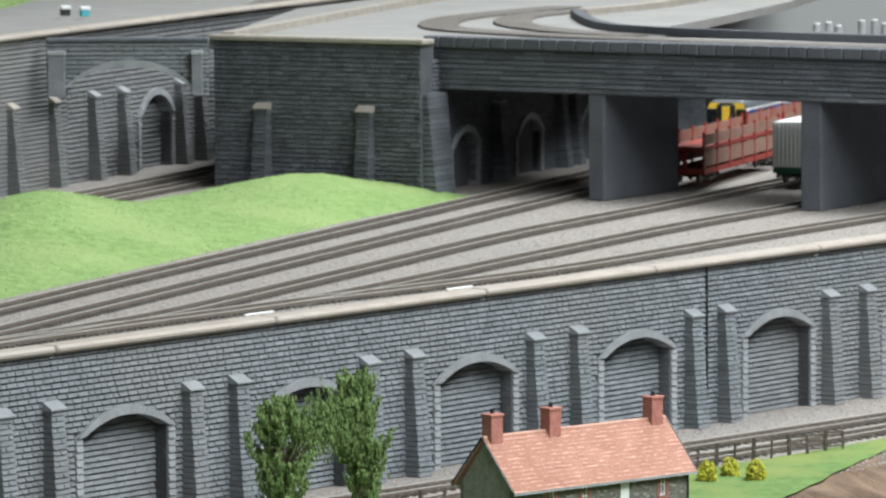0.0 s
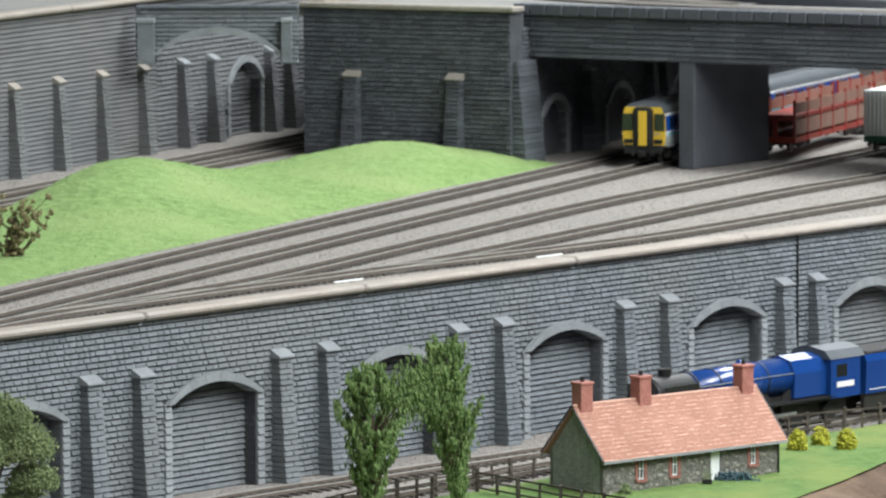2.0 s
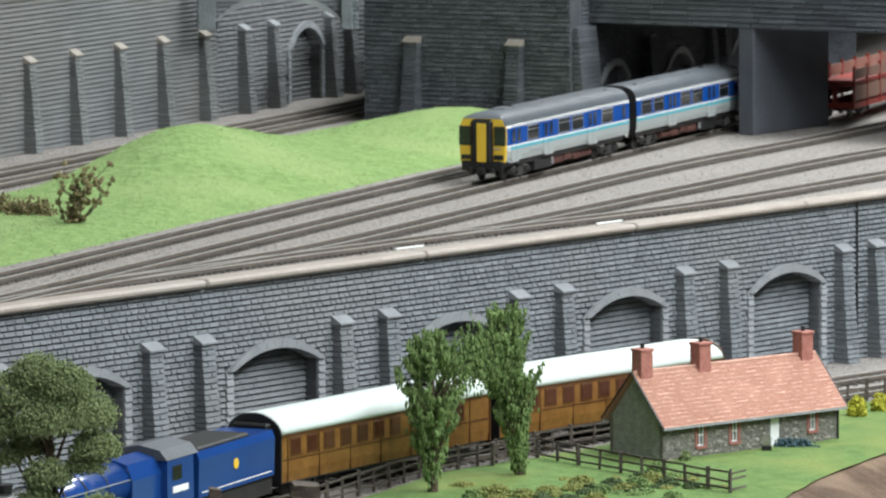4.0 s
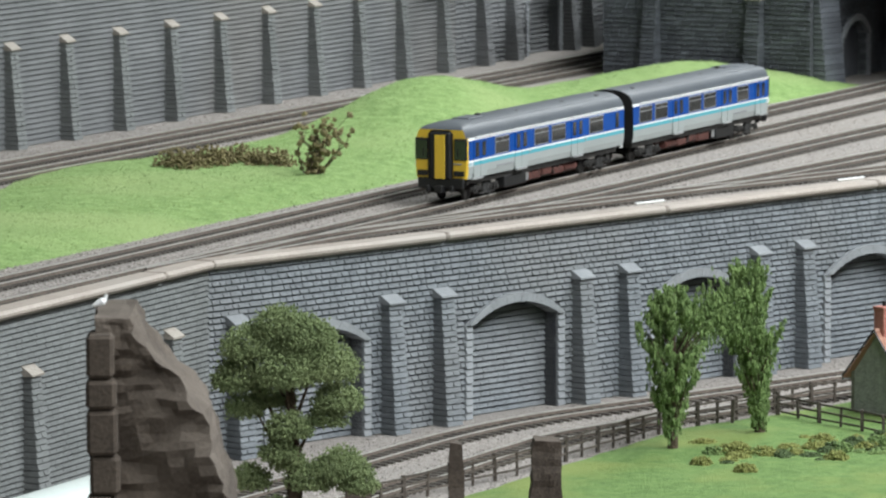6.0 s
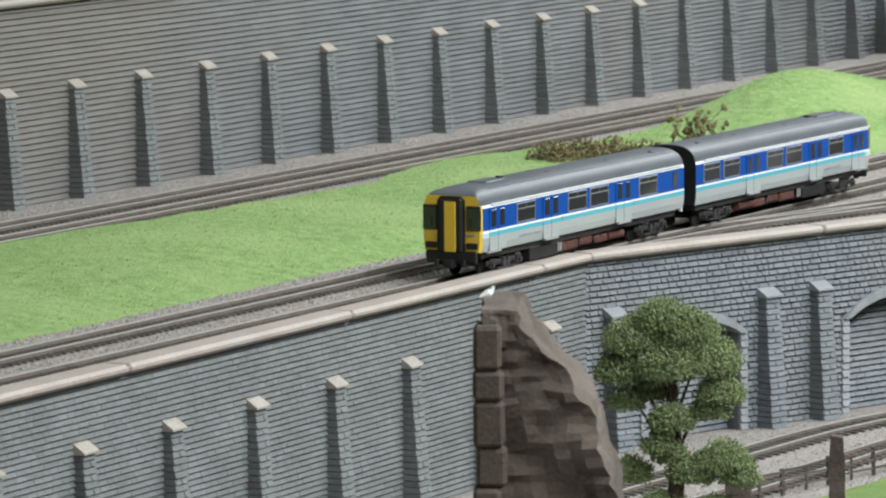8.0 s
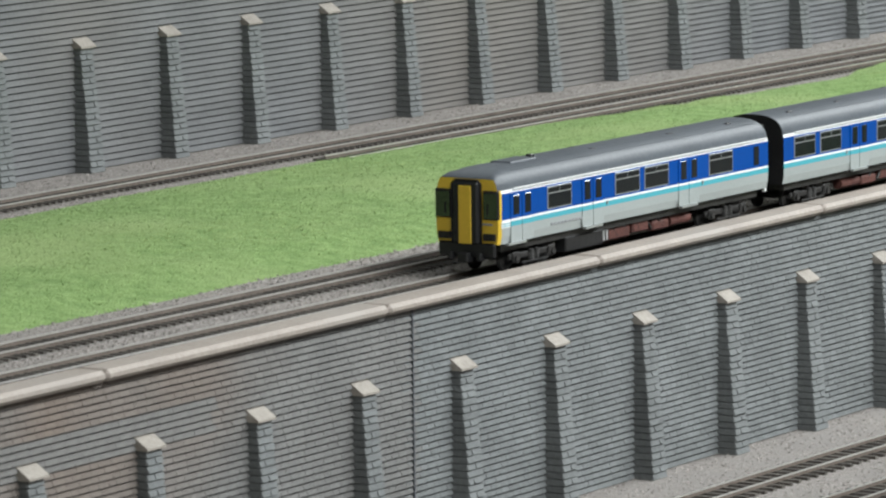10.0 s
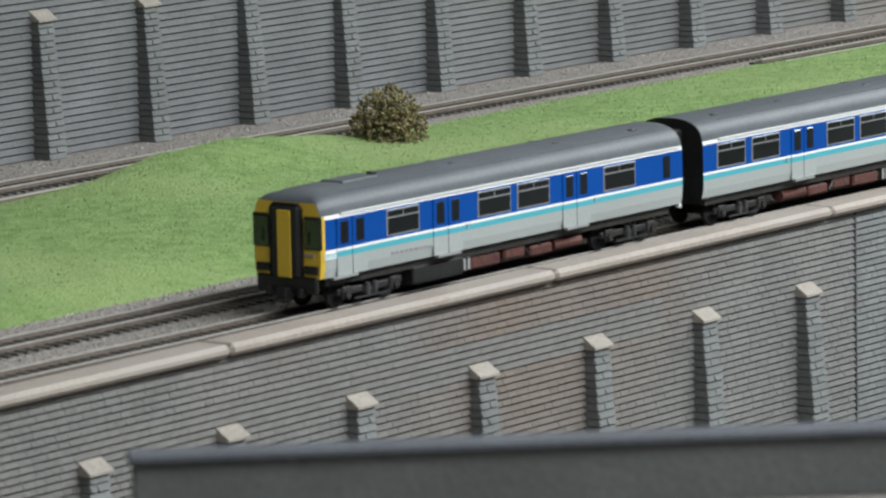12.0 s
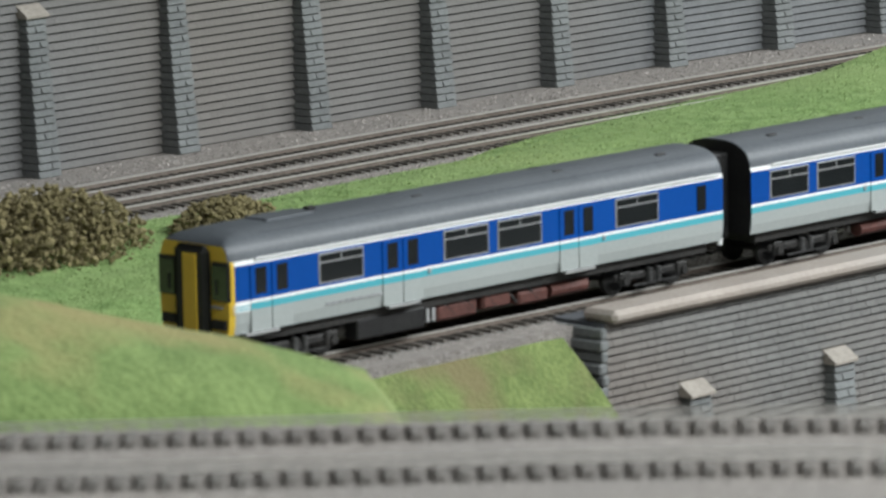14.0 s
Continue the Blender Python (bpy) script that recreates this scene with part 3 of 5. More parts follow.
def chippings(name, count, seed, place, z, label):
    """Loose stones strewn over level ground: place(u, v) gives x, y for two even random numbers."""
    rng = np.random.default_rng(seed)
    xy = np.stack(place(rng.random(count), rng.random(count)), 1)
    size, turn = rng.uniform(0.0005, 0.0012, count), rng.uniform(0, 6.283, count)
    corner = [np.stack([xy[:, 0] + size * np.cos(turn + k * 2.094), xy[:, 1] + size * np.sin(turn + k * 2.094), np.full(count, z - 0.0002)], 1) for k in range(3)]
    top = np.stack([xy[:, 0] + rng.normal(0, 0.0002, count), xy[:, 1] + rng.normal(0, 0.0002, count), z + size * rng.uniform(0.5, 1.0, count)], 1)
    v = np.stack(corner + [top], 1).reshape(-1, 3)
    k = np.arange(count) * 4
    f = np.concatenate([np.stack([k + a, k + b, k + 3], 1) for a, b in ((0, 1), (1, 2), (2, 0))])
    me = bpy.data.meshes.new(name)
    me.from_pydata(v.tolist(), [], f.tolist())
    me.materials.append(PEBBLE)
    return tagged(new(name, me), label, "ballast", kind="stuff")


def upper_place(u, w):
    y = 1.3 + 3.1 * u
    x0 = -0.99 + 0.3011 * (y - 1.575) - 0.10
    x1 = np.where(y < 3.034, -0.925 + (y - 1.722) * 0.2873, -0.545 + (y - 3.034) * 0.692)
    return x0 + (x1 - x0) * w, y


def back_place(u, w):
    y = 1.3 + 3.1 * u
    x0 = np.where(y > 2.39, -0.605 + 0.2966 * (y - 4.373), -1.193 + 0.245 * (y - 2.39))
    return x0 - 0.004 + 0.135 * w, y


def lower_place(u, w):
    y = 2.0 + 2.0 * u
    x0 = np.where(y < 3.034, -0.9045 + (y - 1.722) * 0.2873, -0.5275 + (y - 3.034) * 0.692)
    return x0 + 0.27 * w, y


chippings("upper_chippings", 60000, 5, upper_place, ZB, "loose grey pink stone chippings between the upper tracks")
chippings("back_chippings", 34000, 6, back_place, ZB, "loose grey pink stone chippings along the back tracks")
chippings("lower_chippings", 36000, 7, lower_place, ZL, "loose grey pink stone chippings along the lower tracks")


def grass_bank():
    v, f = [], []
    ny, nx = 330, 40
    for j in range(ny + 1):
        y = 1.05 + (4.375 - 1.05) * j / ny
        near = main_off(y, -0.055 - 0.034 + 0.004 * noisy(0, y, 9))[0]
        if y > 4.1:
            near += (y - 4.1) * 0.05
        far = back_x(y) + 0.082 + 0.006 * noisy(3, y, 7)
        for y0, y1, w in ((3.02, 3.6, 0.042), (3.6, 4.6, 0.046), (1.0, 2.2, 0.04)):
            if y0 < y < y1:
                far += w * min(1, (y - y0) * 8, (y1 - y) * 8 + (0.6 if y1 > 4 else 0))
        for i in range(nx + 1):
            t = i / nx
            x = far + (near - far) * t
            edge = min(1, t * 6, (1 - t) * 6)
            z = ZB + 0.0032 * edge + 0.0055 * edge * math.sin(math.pi * t)
            hump = lambda cx, cy, rx, ry, hh: hh * math.exp(-(((x - cx) / rx) ** 2 + ((y - cy) / ry) ** 2))
            z += edge ** 0.7 * (hump(-0.53, 3.96, 0.066, 0.19, 0.029) + hump(-0.36, 4.30, 0.065, 0.10, 0.014) + hump(-1.055, 2.42, 0.045, 0.12, 0.014) + hump(-0.78, 3.1, 0.08, 0.2, 0.006))
            z += edge * (0.0016 * noisy(x, y, 25) + 0.0009 * noisy(x, y, 90) + 0.0006 * noisy(x, y, 300))
            v.append((x, y, z - 0.002 * (edge == 0)))
    for j in range(ny):
        for i in range(nx):
            k = j * (nx + 1) + i
            f.append((k, k + 1, k + nx + 2, k + nx + 1))
    ob = pydata("grass_bank", v, f, GRASS)
    ob.data.polygons.foreach_set("use_smooth", [True] * len(f))
    tagged(ob, "bright green static grass bank with low mounds", "grass", kind="stuff")
    # upright fibres over the whole sheet
    rng = np.random.default_rng(12)
    P = np.array(v).reshape(ny + 1, nx + 1, 3)
    n = 170000
    a, b = rng.uniform(0, ny - 0.01, n), rng.uniform(0, nx - 0.01, n)
    ia, ib = a.astype(int), b.astype(int)
    fa, fb = (a - ia)[:, None], (b - ib)[:, None]
    root = (P[ia, ib] * (1 - fa) + P[ia + 1, ib] * fa) * (1 - fb) + (P[ia, ib + 1] * (1 - fa) + P[ia + 1, ib + 1] * fa) * fb
    ang, wid = rng.uniform(0, 6.283, n), rng.uniform(0.0002, 0.0004, n)
    u = np.stack([np.cos(ang) * wid, np.sin(ang) * wid, np.zeros(n)], 1)
    reach = rng.uniform(0.0008, 0.0016, n)
    tip = root + np.stack([-np.sin(ang) * reach, np.cos(ang) * reach, reach * rng.uniform(0.25, 0.8, n)], 1)
    root[:, 2] -= 0.0003
    vv = np.stack([root - u, root + u, tip], 1).reshape(-1, 3)
    tagged(triangles("grass_fibres", vv, BLADES), "short upright green static grass fibres", "grass", kind="stuff")


grass_bank()


# ---- garden and earth edge at the lower level ----
def garden():
    edge = spline([(0.30, 4.0), (0.20, 3.83), (0.135, 3.72), (0.0928, 3.604), (0.066, 3.517), (0.036, 3.408), (-0.0025, 3.286), (-0.04, 3.183), (-0.075, 3.037), (-0.11, 2.92), (-0.18, 2.78)], 0.012)
    v, f = [], []
    n = 24
    for j, p in enumerate(edge):
        y = p.y
        inner = (-0.335 + 0.35 * (y - 3.0)) if y < 3.19 else (-0.268 + 0.76 * (y - 3.19))
        inner = min(inner, p.x - 0.02)
        for i in range(n + 1):
            t = i / n
            x = inner + (p.x - inner) * t + 0.002 * noisy(y, t, 30)
            v.append((x, y, ZL + 0.0012 + 0.001 * min(1, 8 * t, 8 - 8 * t) + 0.0006 * noisy(x, y, 60) + 0.0005 * noisy(x, y, 200)))
    for j in range(len(edge) - 1):
        for i in range(n):
            k = j * (n + 1) + i
            f.append((k, k + 1, k + n + 2, k + n + 1))
    ob = pydata("garden_grass", v, f, LAWN)
    ob.data.polygons.foreach_set("use_smooth", [True] * len(f))
    tagged(ob, "bright green garden grass round the cottage", "grass", kind="stuff")
    v, f = [], []
    m = 10
    for j, p in enumerate(edge):
        for i in range(m + 1):
            t = i / m
            o = 0.35 * t
            v.append((p.x + 0.85 * o + 0.006 * noisy(p.x, t, 25) * (i > 0) - 0.003, p.y - 0.5 * o, ZL + 0.0005 - 0.075 * t ** 0.8 + (0.012 * noisy(p.x * 1.0, p.y + t, 28) if i else 0)))
    for j in range(len(edge) - 1):
        for i in range(m):
            k = j * (m + 1) + i
            f.append((k, k + 1, k + m + 2, k + m + 1))
    return tagged(pydata("earth_bank", v, f, EARTH), "bare brown earth slope below the garden", "bank", kind="structure")


garden()


# ---- bridge and its abutment ----
def bridge():
    m, L = wall_frame((-0.2685, 4.4075), (0.27, 4.089))
    b = thing("road_bridge", m, "dark blue-grey girder bridge deck over the tracks", "bridge")
    part("girder", boxes((0, L, 0.0, 0.012, 0.081, 0.1155)), CONCRETE, b)
    v, f, _ = courses(0, L, 0.0815, 0.1150, 0.0042, 0.03, None, 31, proud=0.0008, rough=0.0002)
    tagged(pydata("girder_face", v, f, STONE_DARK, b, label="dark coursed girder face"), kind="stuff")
    x = 0.0
    while x < L:
        part("parapet_panel", boxes((x + 0.0006, min(L, x + 0.0165) - 0.0006, -0.0045, 0.012, 0.1155, 0.1245), bevel=0.0008), CONCRETE, b)
        x += 0.0165
    part("deck", boxes((-0.02, L, 0.012, 0.165, 0.1, 0.118)), CONCRETE, b)
    return b


bridge()


def abutment():
    m, L = wall_frame((-0.4475, 4.4577), (-0.2695, 4.3683))
    b = thing("bridge_abutment", m, "dark grey coursed stone bridge abutment with two buttresses", "abutment")
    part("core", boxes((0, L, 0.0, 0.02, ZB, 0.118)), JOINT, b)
    v, f, _ = courses(0, L, ZB, 0.119, 0.0040, 0.0085, None, 21, proud=0.0008)
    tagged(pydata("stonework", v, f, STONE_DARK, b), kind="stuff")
    for x in (0.049, 0.148):
        buttress(b, x, ZB, 0.063, 0.0135, 0.012, 0.006, STONE_DARK, "cream buttress cap")
    part("coping", boxes((-0.004, L + 0.004, -0.004, 0.016, 0.119, 0.1235), bevel=0.001), CAPSTONE, b)
    # splayed wing pier beside the opening
    v, f = [], []
    for k in range(20):
        out = 0.0135 - 0.0085 * k / 20
        stone_block(v, f, L - 0.004, L + out, ZB + k * 0.0042, ZB + (k + 1) * 0.0042 - 0.0003, 0.002, 0.03, 0.0005)
    tagged(pydata("wing_pier", v, f, STONE_DARK, b), kind="stuff")
    return b


abutment()


def pier(x0, y0, dx, dy, length, w):
    a = math.degrees(math.atan2(dy, dx))
    p = thing("bridge_pier", pose(x0, y0, 0, 0, 0, a), "smooth dark blue-grey rectangular bridge pier", "pier", "bridge piers")
    part("shaft", boxes((0, length, -w, 0, ZB, 0.1), bevel=0.001), CONCRETE, p)
    return p


pier(-0.1325, 4.327, 0.063, 0.112, 0.118, 0.015)
pier(0.0375, 4.2273, 0.05, 0.10, 0.128, 0.018)
pier(0.2150, 4.13, 0.05, 0.10, 0.11, 0.018)

# ground and walls on top, behind the bridge
# The right edge is drawn out over the lines to shade the wall below.
slab("upper_terrace", [(-0.452, 4.462), (-0.275, 4.375), (-0.255, 4.42), (-0.11, 4.50), (-0.08, 4.62), (-0.035, 4.8), (0.03, 5.1), (0.1, 5.6), (0.0, 6.6), (-0.35, 6.6)], 0.112, 0.1195, ROADTOP, "pale grey terrace board above the bridge", "terrace")
slab("back_terrace", [(back_x(1.2) - 0.02, 1.2), (back_x(2.39) - 0.02, 2.39), (back_x(4.4) - 0.02, 4.4), (-0.50, 4.9), (-0.40, 6.6), (-3.2, 6.6), (-3.2, 1.2)], 0.105, 0.118, ROADTOP, "pale terrace behind the tall wall", "terrace")
slab("back_field", [(-0.72, 4.75), (-0.66, 6.5), (-3.0, 6.5), (-3.0, 4.75)], 0.118, 0.121, GRASS, "distant pale green field board", "field")
tagged(part("backdrop_board", boxes((-3, 2.5, 6.45, 6.5, -0.2, 0.9)), BACKDROP), "plain grey backdrop board", "backdrop", kind="structure")


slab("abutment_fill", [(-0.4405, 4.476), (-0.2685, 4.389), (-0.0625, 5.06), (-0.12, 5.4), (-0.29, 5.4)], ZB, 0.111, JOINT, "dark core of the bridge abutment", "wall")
# The bridge's shade is put into this wall by its dark stone colour.
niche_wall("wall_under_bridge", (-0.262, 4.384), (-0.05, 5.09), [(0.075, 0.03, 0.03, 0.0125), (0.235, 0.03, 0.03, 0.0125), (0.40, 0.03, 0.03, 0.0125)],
           [0.15, 0.31, 0.345, 0.47], ZB, 0.111, STONE_DARK, "side wall with blind arches beneath the bridge, its shade put into the dark grey", seed=17, cap=0.062, cope=False)


def portal():
    """Thin arched face that spans the back lines between the tall wall and the abutment."""
    m, L = wall_frame((-0.583, 4.424), (-0.449, 4.430))
    w = thing("wall_portal", m, "grey stone bridge face with a wide shallow arch", "wall", kind="structure")
    zs, rise, half, cx = 0.0815, 0.0175, 0.0515, L / 2 + 0.001
    arch = arch_pts(cx, half, zs, rise)
    low = 0.0745
    out = [(0, low), (cx - half, low)] + arch + [(cx + half, low), (L, low), (L, 0.119), (0, 0.119)]
    part("mortar_face", extrude_outline(out, "y", 0.0, 0.008), JOINT, w)
    R = (half * half + rise * rise) / (2 * rise)
    skip = lambda x, z: abs(x - cx) < half + 0.003 and (z < zs or (x - cx) ** 2 + (z - zs + R - rise) ** 2 < (R + 0.003) ** 2)
    v, f, _ = courses(0, L, low, 0.119, 0.0037, 0.009, skip, 44, proud=0.0008)
    tagged(pydata("stonework", v, f, STONE, w), kind="stuff")
    inner, outer = arch_pts(cx, half, zs, rise, 15), arch_pts(cx, half + 0.0026, zs, rise + 0.0056, 15)
    for i in range(15):
        part("arch_stone", extrude_outline([inner[i], inner[i + 1], outer[i + 1], outer[i]], "y", -0.0045, 0.009), ARCHSTONE, w)
    for x, hw in ((0.0085, 0.0072), (L - 0.0095, 0.0045)):
        part("pilaster", boxes((x - hw, x + hw, -0.008, 0.0, 0.0745, 0.108), bevel=0.0006), STONE, w)
        part("pilaster_cap", boxes((x - hw - 0.0006, x + hw + 0.0006, -0.0088, 0.0, 0.108, 0.112), bevel=0.0008), ARCHSTONE, w)
    part("coping", boxes((0, L, -0.003, 0.012, 0.119, 0.1225), bevel=0.0008), STONE_DARK, w)
    return w


portal()

# ---- rolling stock ----
HEAD = math.degrees(math.atan2(1, 0.3011))


def wheelset(parent, x, r=0.0066, gauge=0.0165):
    bm = bmesh.new()
    cylinder(bm, (x, -gauge / 2 - 0.0012, r), (x, -gauge / 2 + 0.0010, r), r, n=18)
    cylinder(bm, (x, gauge / 2 - 0.0010, r), (x, gauge / 2 + 0.0012, r), r, n=18)
    cylinder(bm, (x, -gauge / 2, r), (x, gauge / 2, r), 0.001, n=6)
    part("wheelset", bm, UNDER, parent)


def bogie(parent, x, half=0.0165, dz=0.0):
    b = part("bogie", boxes((x - 0.0205, x + 0.0205, -0.0142, -0.0122, 0.0055, 0.0085), (x - 0.0205, x + 0.0205, 0.0122, 0.0142, 0.0055, 0.0085),
                            (x - 0.004, x + 0.004, -0.015, 0.015, 0.004, 0.0075), (x - 0.019, x - 0.013, -0.0152, -0.0142, 0.004, 0.0095), (x + 0.013, x + 0.019, -0.0152, -0.0142, 0.004, 0.0095),
                            (x - 0.019, x - 0.013, 0.0142, 0.0152, 0.004, 0.0095), (x + 0.013, x + 0.019, 0.0142, 0.0152, 0.004, 0.0095), bevel=0.0006), UNDER, parent)
    for dx in (-0.0165, 0.0165):
        wheelset(b, x + dx, 0.0058)
        for s in (-1, 1):
            bm = bmesh.new()
            cylinder(bm, (x + dx, s * 0.0152, 0.0062), (x + dx, s * 0.0162, 0.0062), 0.0016, n=10)
            part("axle_box", bm, UNDER, b)
    for s in (-1, 1):
        bm = bmesh.new()
        for k in (-1, 1):
            cylinder(bm, (x + k * 0.0025, s * 0.0150, 0.0045), (x + k * 0.0025, s * 0.0150, 0.0095), 0.0012, n=8)
        part("bolster_spring", bm, SPRING, b)
        part("brake_rod", boxes((x - 0.012, x + 0.012, s * 0.0156 - 0.0003, s * 0.0156 + 0.0003, 0.0036, 0.0042)), SPRING, b)
    b.location.z = dz
    return b


CW, CL = 0.0185, 0.259


def banded(x0, x1, y0, y1, levels):
    """One upright panel whose bands between the levels take materials 0, 1, 2 and so on."""
    bm = bmesh.new()
    rings = [[bm.verts.new(q) for q in ((x0, y0, z), (x1, y0, z), (x1, y1, z), (x0, y1, z))] for z in levels]
    for k, (a, b) in enumerate(zip(rings, rings[1:])):
        for i in range(4):
            bm.faces.new((a[i], a[(i + 1) % 4], b[(i + 1) % 4], b[i])).material_index = k
    bm.faces.new(rings[0][::-1])
    bm.faces.new(rings[-1]).material_index = len(levels) - 2
    return bm


def car_section(grow=0.0, top=0.0497):
    """Half outline of the car, from the sill up to the roof's crown: (y, z, band)."""
    w = CW + grow
    p = [(w - 0.0010, 0.0140, 0), (w - 0.0002, 0.0178, 0), (w, 0.0222, 1), (w, 0.0246, 2), (w, 0.0257, 3), (w - 0.0001, 0.0383, 4), (w - 0.0005, 0.0399, 5)]
    for i in range(1, 13):
        t = i / 12 * math.pi / 2
        p.append(((w - 0.0008) * math.cos(t) ** 0.75 if i < 12 else 0.0, 0.0403 + (top - 0.0403) * math.sin(t), 5))
    return p


def rail_car(cab, label):
    """Two-tone blue railcar, front at x = 0, running towards -x. cab: which end has the driver's cab ('front' or 'rear')."""
    c = thing("railcar", pose(0, 0, 0), label, "train car", "two-car diesel train")
    sec = car_section()
    full = [(-y, z, m) for y, z, m in sec] + [(y, z, m) for y, z, m in sec[-2::-1]]
    bands = [m for _, _, m in sec[:-1]]
    mis = bands + bands[::-1]
    bm = bmesh.new()
    xs = [0.0, 0.0009, 0.0022, 0.004, 0.012, CL * 0.5, CL - 0.0012, CL]
    rings = []
    for x in xs:
        q = x if cab == "front" else CL - x
        drop = 0.0045 * max(0, 1 - q / 0.013) ** 2
        inset = 0.0010 * max(0, 1 - q / 0.003)
        rings.append([(x, y * (1 - inset / CW), min(z, 0.0497 - drop) if z > 0.041 else z) for y, z, _ in full])
    if cab == "rear":
        rings = []
        for x in reversed(xs):
            q = x
            drop = 0.0045 * max(0, 1 - q / 0.013) ** 2
            inset = 0.0010 * max(0, 1 - q / 0.003)
            rings.append([(CL - x, y * (1 - inset / CW), min(z, 0.0497 - drop) if z > 0.041 else z) for y, z, _ in full])
        rings = rings[::-1]
    loft(bm, rings, closed=True, mis=mis + [0])
    xe = 0.0 if cab == "front" else CL
    for f in bm.faces:
        cx = f.calc_center_median().x
        if len(f.verts) > 6:
            f.material_index = 6 if abs(cx - xe) < 0.001 else 7
        elif abs(cx - xe) < 0.0017 and f.material_index < 5:
            f.material_index = 6
    body = part("body", bm, [PALEGREY, CYAN, WHITE, BLUE, WHITE, ROOFGREY, YELLOW, BLACK], c)
    body.data.polygons.foreach_set("use_smooth", [q.material_index == 5 for q in body.data.polygons])
    # three thin white lines where the stripe meets the cab
    sgn = 1 if cab == "front" else -1
    X = lambda d: d if cab == "front" else CL - d
    for s in (-1, 1):
        y = s * (CW + 0.0001)
        for k in range(3):
            a, b = sorted((X(0.001), X(0.016)))
            part("speed_line", boxes((a, b, y - 0.0001, y + 0.0001, 0.0219 + k * 0.0011, 0.0224 + k * 0.0011)), WHITE, c)
        for x0, x1 in ((0.0435, 0.0645), (0.1068, 0.1290), (0.1350, 0.1572), (0.1988, 0.2215))[:4 if cab == "front" else 3] + (() if cab == "front" else ((0.1980, 0.2195), (0.2260, 0.2475))):
            a, b = sorted((X(x0), X(x1)))
            w = part("window", boxes((a - 0.0007, b + 0.0007, y - 0.00012, y + 0.00012, 0.0266, 0.0376), bevel=0.0001), SILVER, c, "silver-framed window")
            part("pane", boxes((a, b, y - 0.00025, y + 0.00025, 0.0272, 0.0340)), GLASS, w)
            for u0, u1 in ((a, (a + b) / 2 - 0.0003), ((a + b) / 2 + 0.0003, b)):
                part("vent_pane", boxes((u0, u1, y - 0.00025, y + 0.00025, 0.0346, 0.0370)), GLASS, w)
        for xd in (0.0142, 0.0848, 0.1776):
            for k, o in enumerate((-0.0052, 0.0052)) if xd > 0.05 else ((0, 0.0), (1, 0.0104)):
                xc = X(xd + o)
                d = part("door", banded(xc - 0.0049, xc + 0.0049, y - 0.00028, y + 0.00018, (0.0143, 0.0222, 0.0246, 0.0257, 0.0378)), [PALEGREY, CYAN, WHITE, BLUE], c)
                part("door_window", boxes((xc - 0.0027, xc + 0.0027, y - 0.0005, y + 0.0005, 0.0274, 0.0368), bevel=0.0002), GLASS, d)
            part("footstep", boxes((X(xd) - 0.008, X(xd) + 0.008, y - 0.0009, y + 0.0009, 0.0132, 0.0142)), SILVER, c)
        for xv in (0.0985, 0.1915):
            part("door_button", boxes((X(xv) - 0.0006, X(xv) + 0.0006, y - 0.0004, y + 0.0004, 0.0232, 0.0250)), SILVER, c)
        a, b = sorted((X(0.244), X(0.249)))
        if cab == "front":
            part("end_window", boxes((a, b, y - 0.0002, y + 0.0002, 0.0272, 0.0368)), GLASS, c)
        part("gutter", boxes((0.012, CL - 0.002, y - 0.0005, y + 0.0003, 0.0397, 0.0403)), WHITE, c)
        for k in range(9):
            a1 = X(0.046) + sgn * 0.0033 * k
            part("lettering_bar", boxes((min(a1, a1 + sgn * 0.0026), max(a1, a1 + sgn * 0.0026), y - 0.00015, y + 0.00015, 0.0186, 0.0196)), GREYTRIM, c)
    # roof ribs, vents and aerial
    for y in (-0.0125, -0.0085, -0.003, 0.003, 0.0085, 0.0125):
        z = 0.0403 + 0.0094 * math.sqrt(max(0.0, 1 - (abs(y) / CW) ** 2.4))
        part("roof_rib", boxes((0.02, CL - 0.006, y - 0.0002, y + 0.0002, z - 0.0006, z + 0.0001)), ROOFGREY, c)
    for x, y in ((0.105, -0.006), (0.105, 0.006), (0.18, -0.006), (0.18, 0.006), (0.235, -0.008), (0.242, 0.004)):
        part("roof_vent", boxes((X(x) - 0.0025, X(x) + 0.0025, y - 0.0012, y + 0.0012, 0.0475, 0.0496), bevel=0.0004), BLACK, c)
    part("roof_hatch", boxes(*[(min(X(0.030), X(0.054)), max(X(0.030), X(0.054)), -0.006, 0.006, 0.0488, 0.0503)], bevel=0.0005), ROOFGREY, c)
    part("exhaust", boxes((X(0.057) - 0.002, X(0.057) + 0.002, -0.0015, 0.0015, 0.049, 0.0512), bevel=0.0004), BLACK, c)
    # underframe
    part("underframe", boxes((0.006, CL - 0.006, -0.0150, 0.0150, 0.0100, 0.0142)), UNDER, c)
    for x in (0.036, 0.223):
        bogie(c, X(x), dz=-0.001)
    for s in (-1, 1):
        a, b = sorted((X(0.064), X(0.099)))
        part("fuel_tank", boxes((a, b, min(s * 0.009, s * 0.0158), max(s * 0.009, s * 0.0158), 0.003, 0.0105), bevel=0.0006), BLACK, c, "black equipment box")
        for k in range(2):
            xx = X(0.101 + k * 0.003)
            part("gauge_plate", boxes((xx - 0.0008, xx + 0.0008, s * 0.0150, s * 0.0150 + 0.0006, 0.0045, 0.0095)), SILVER, c)
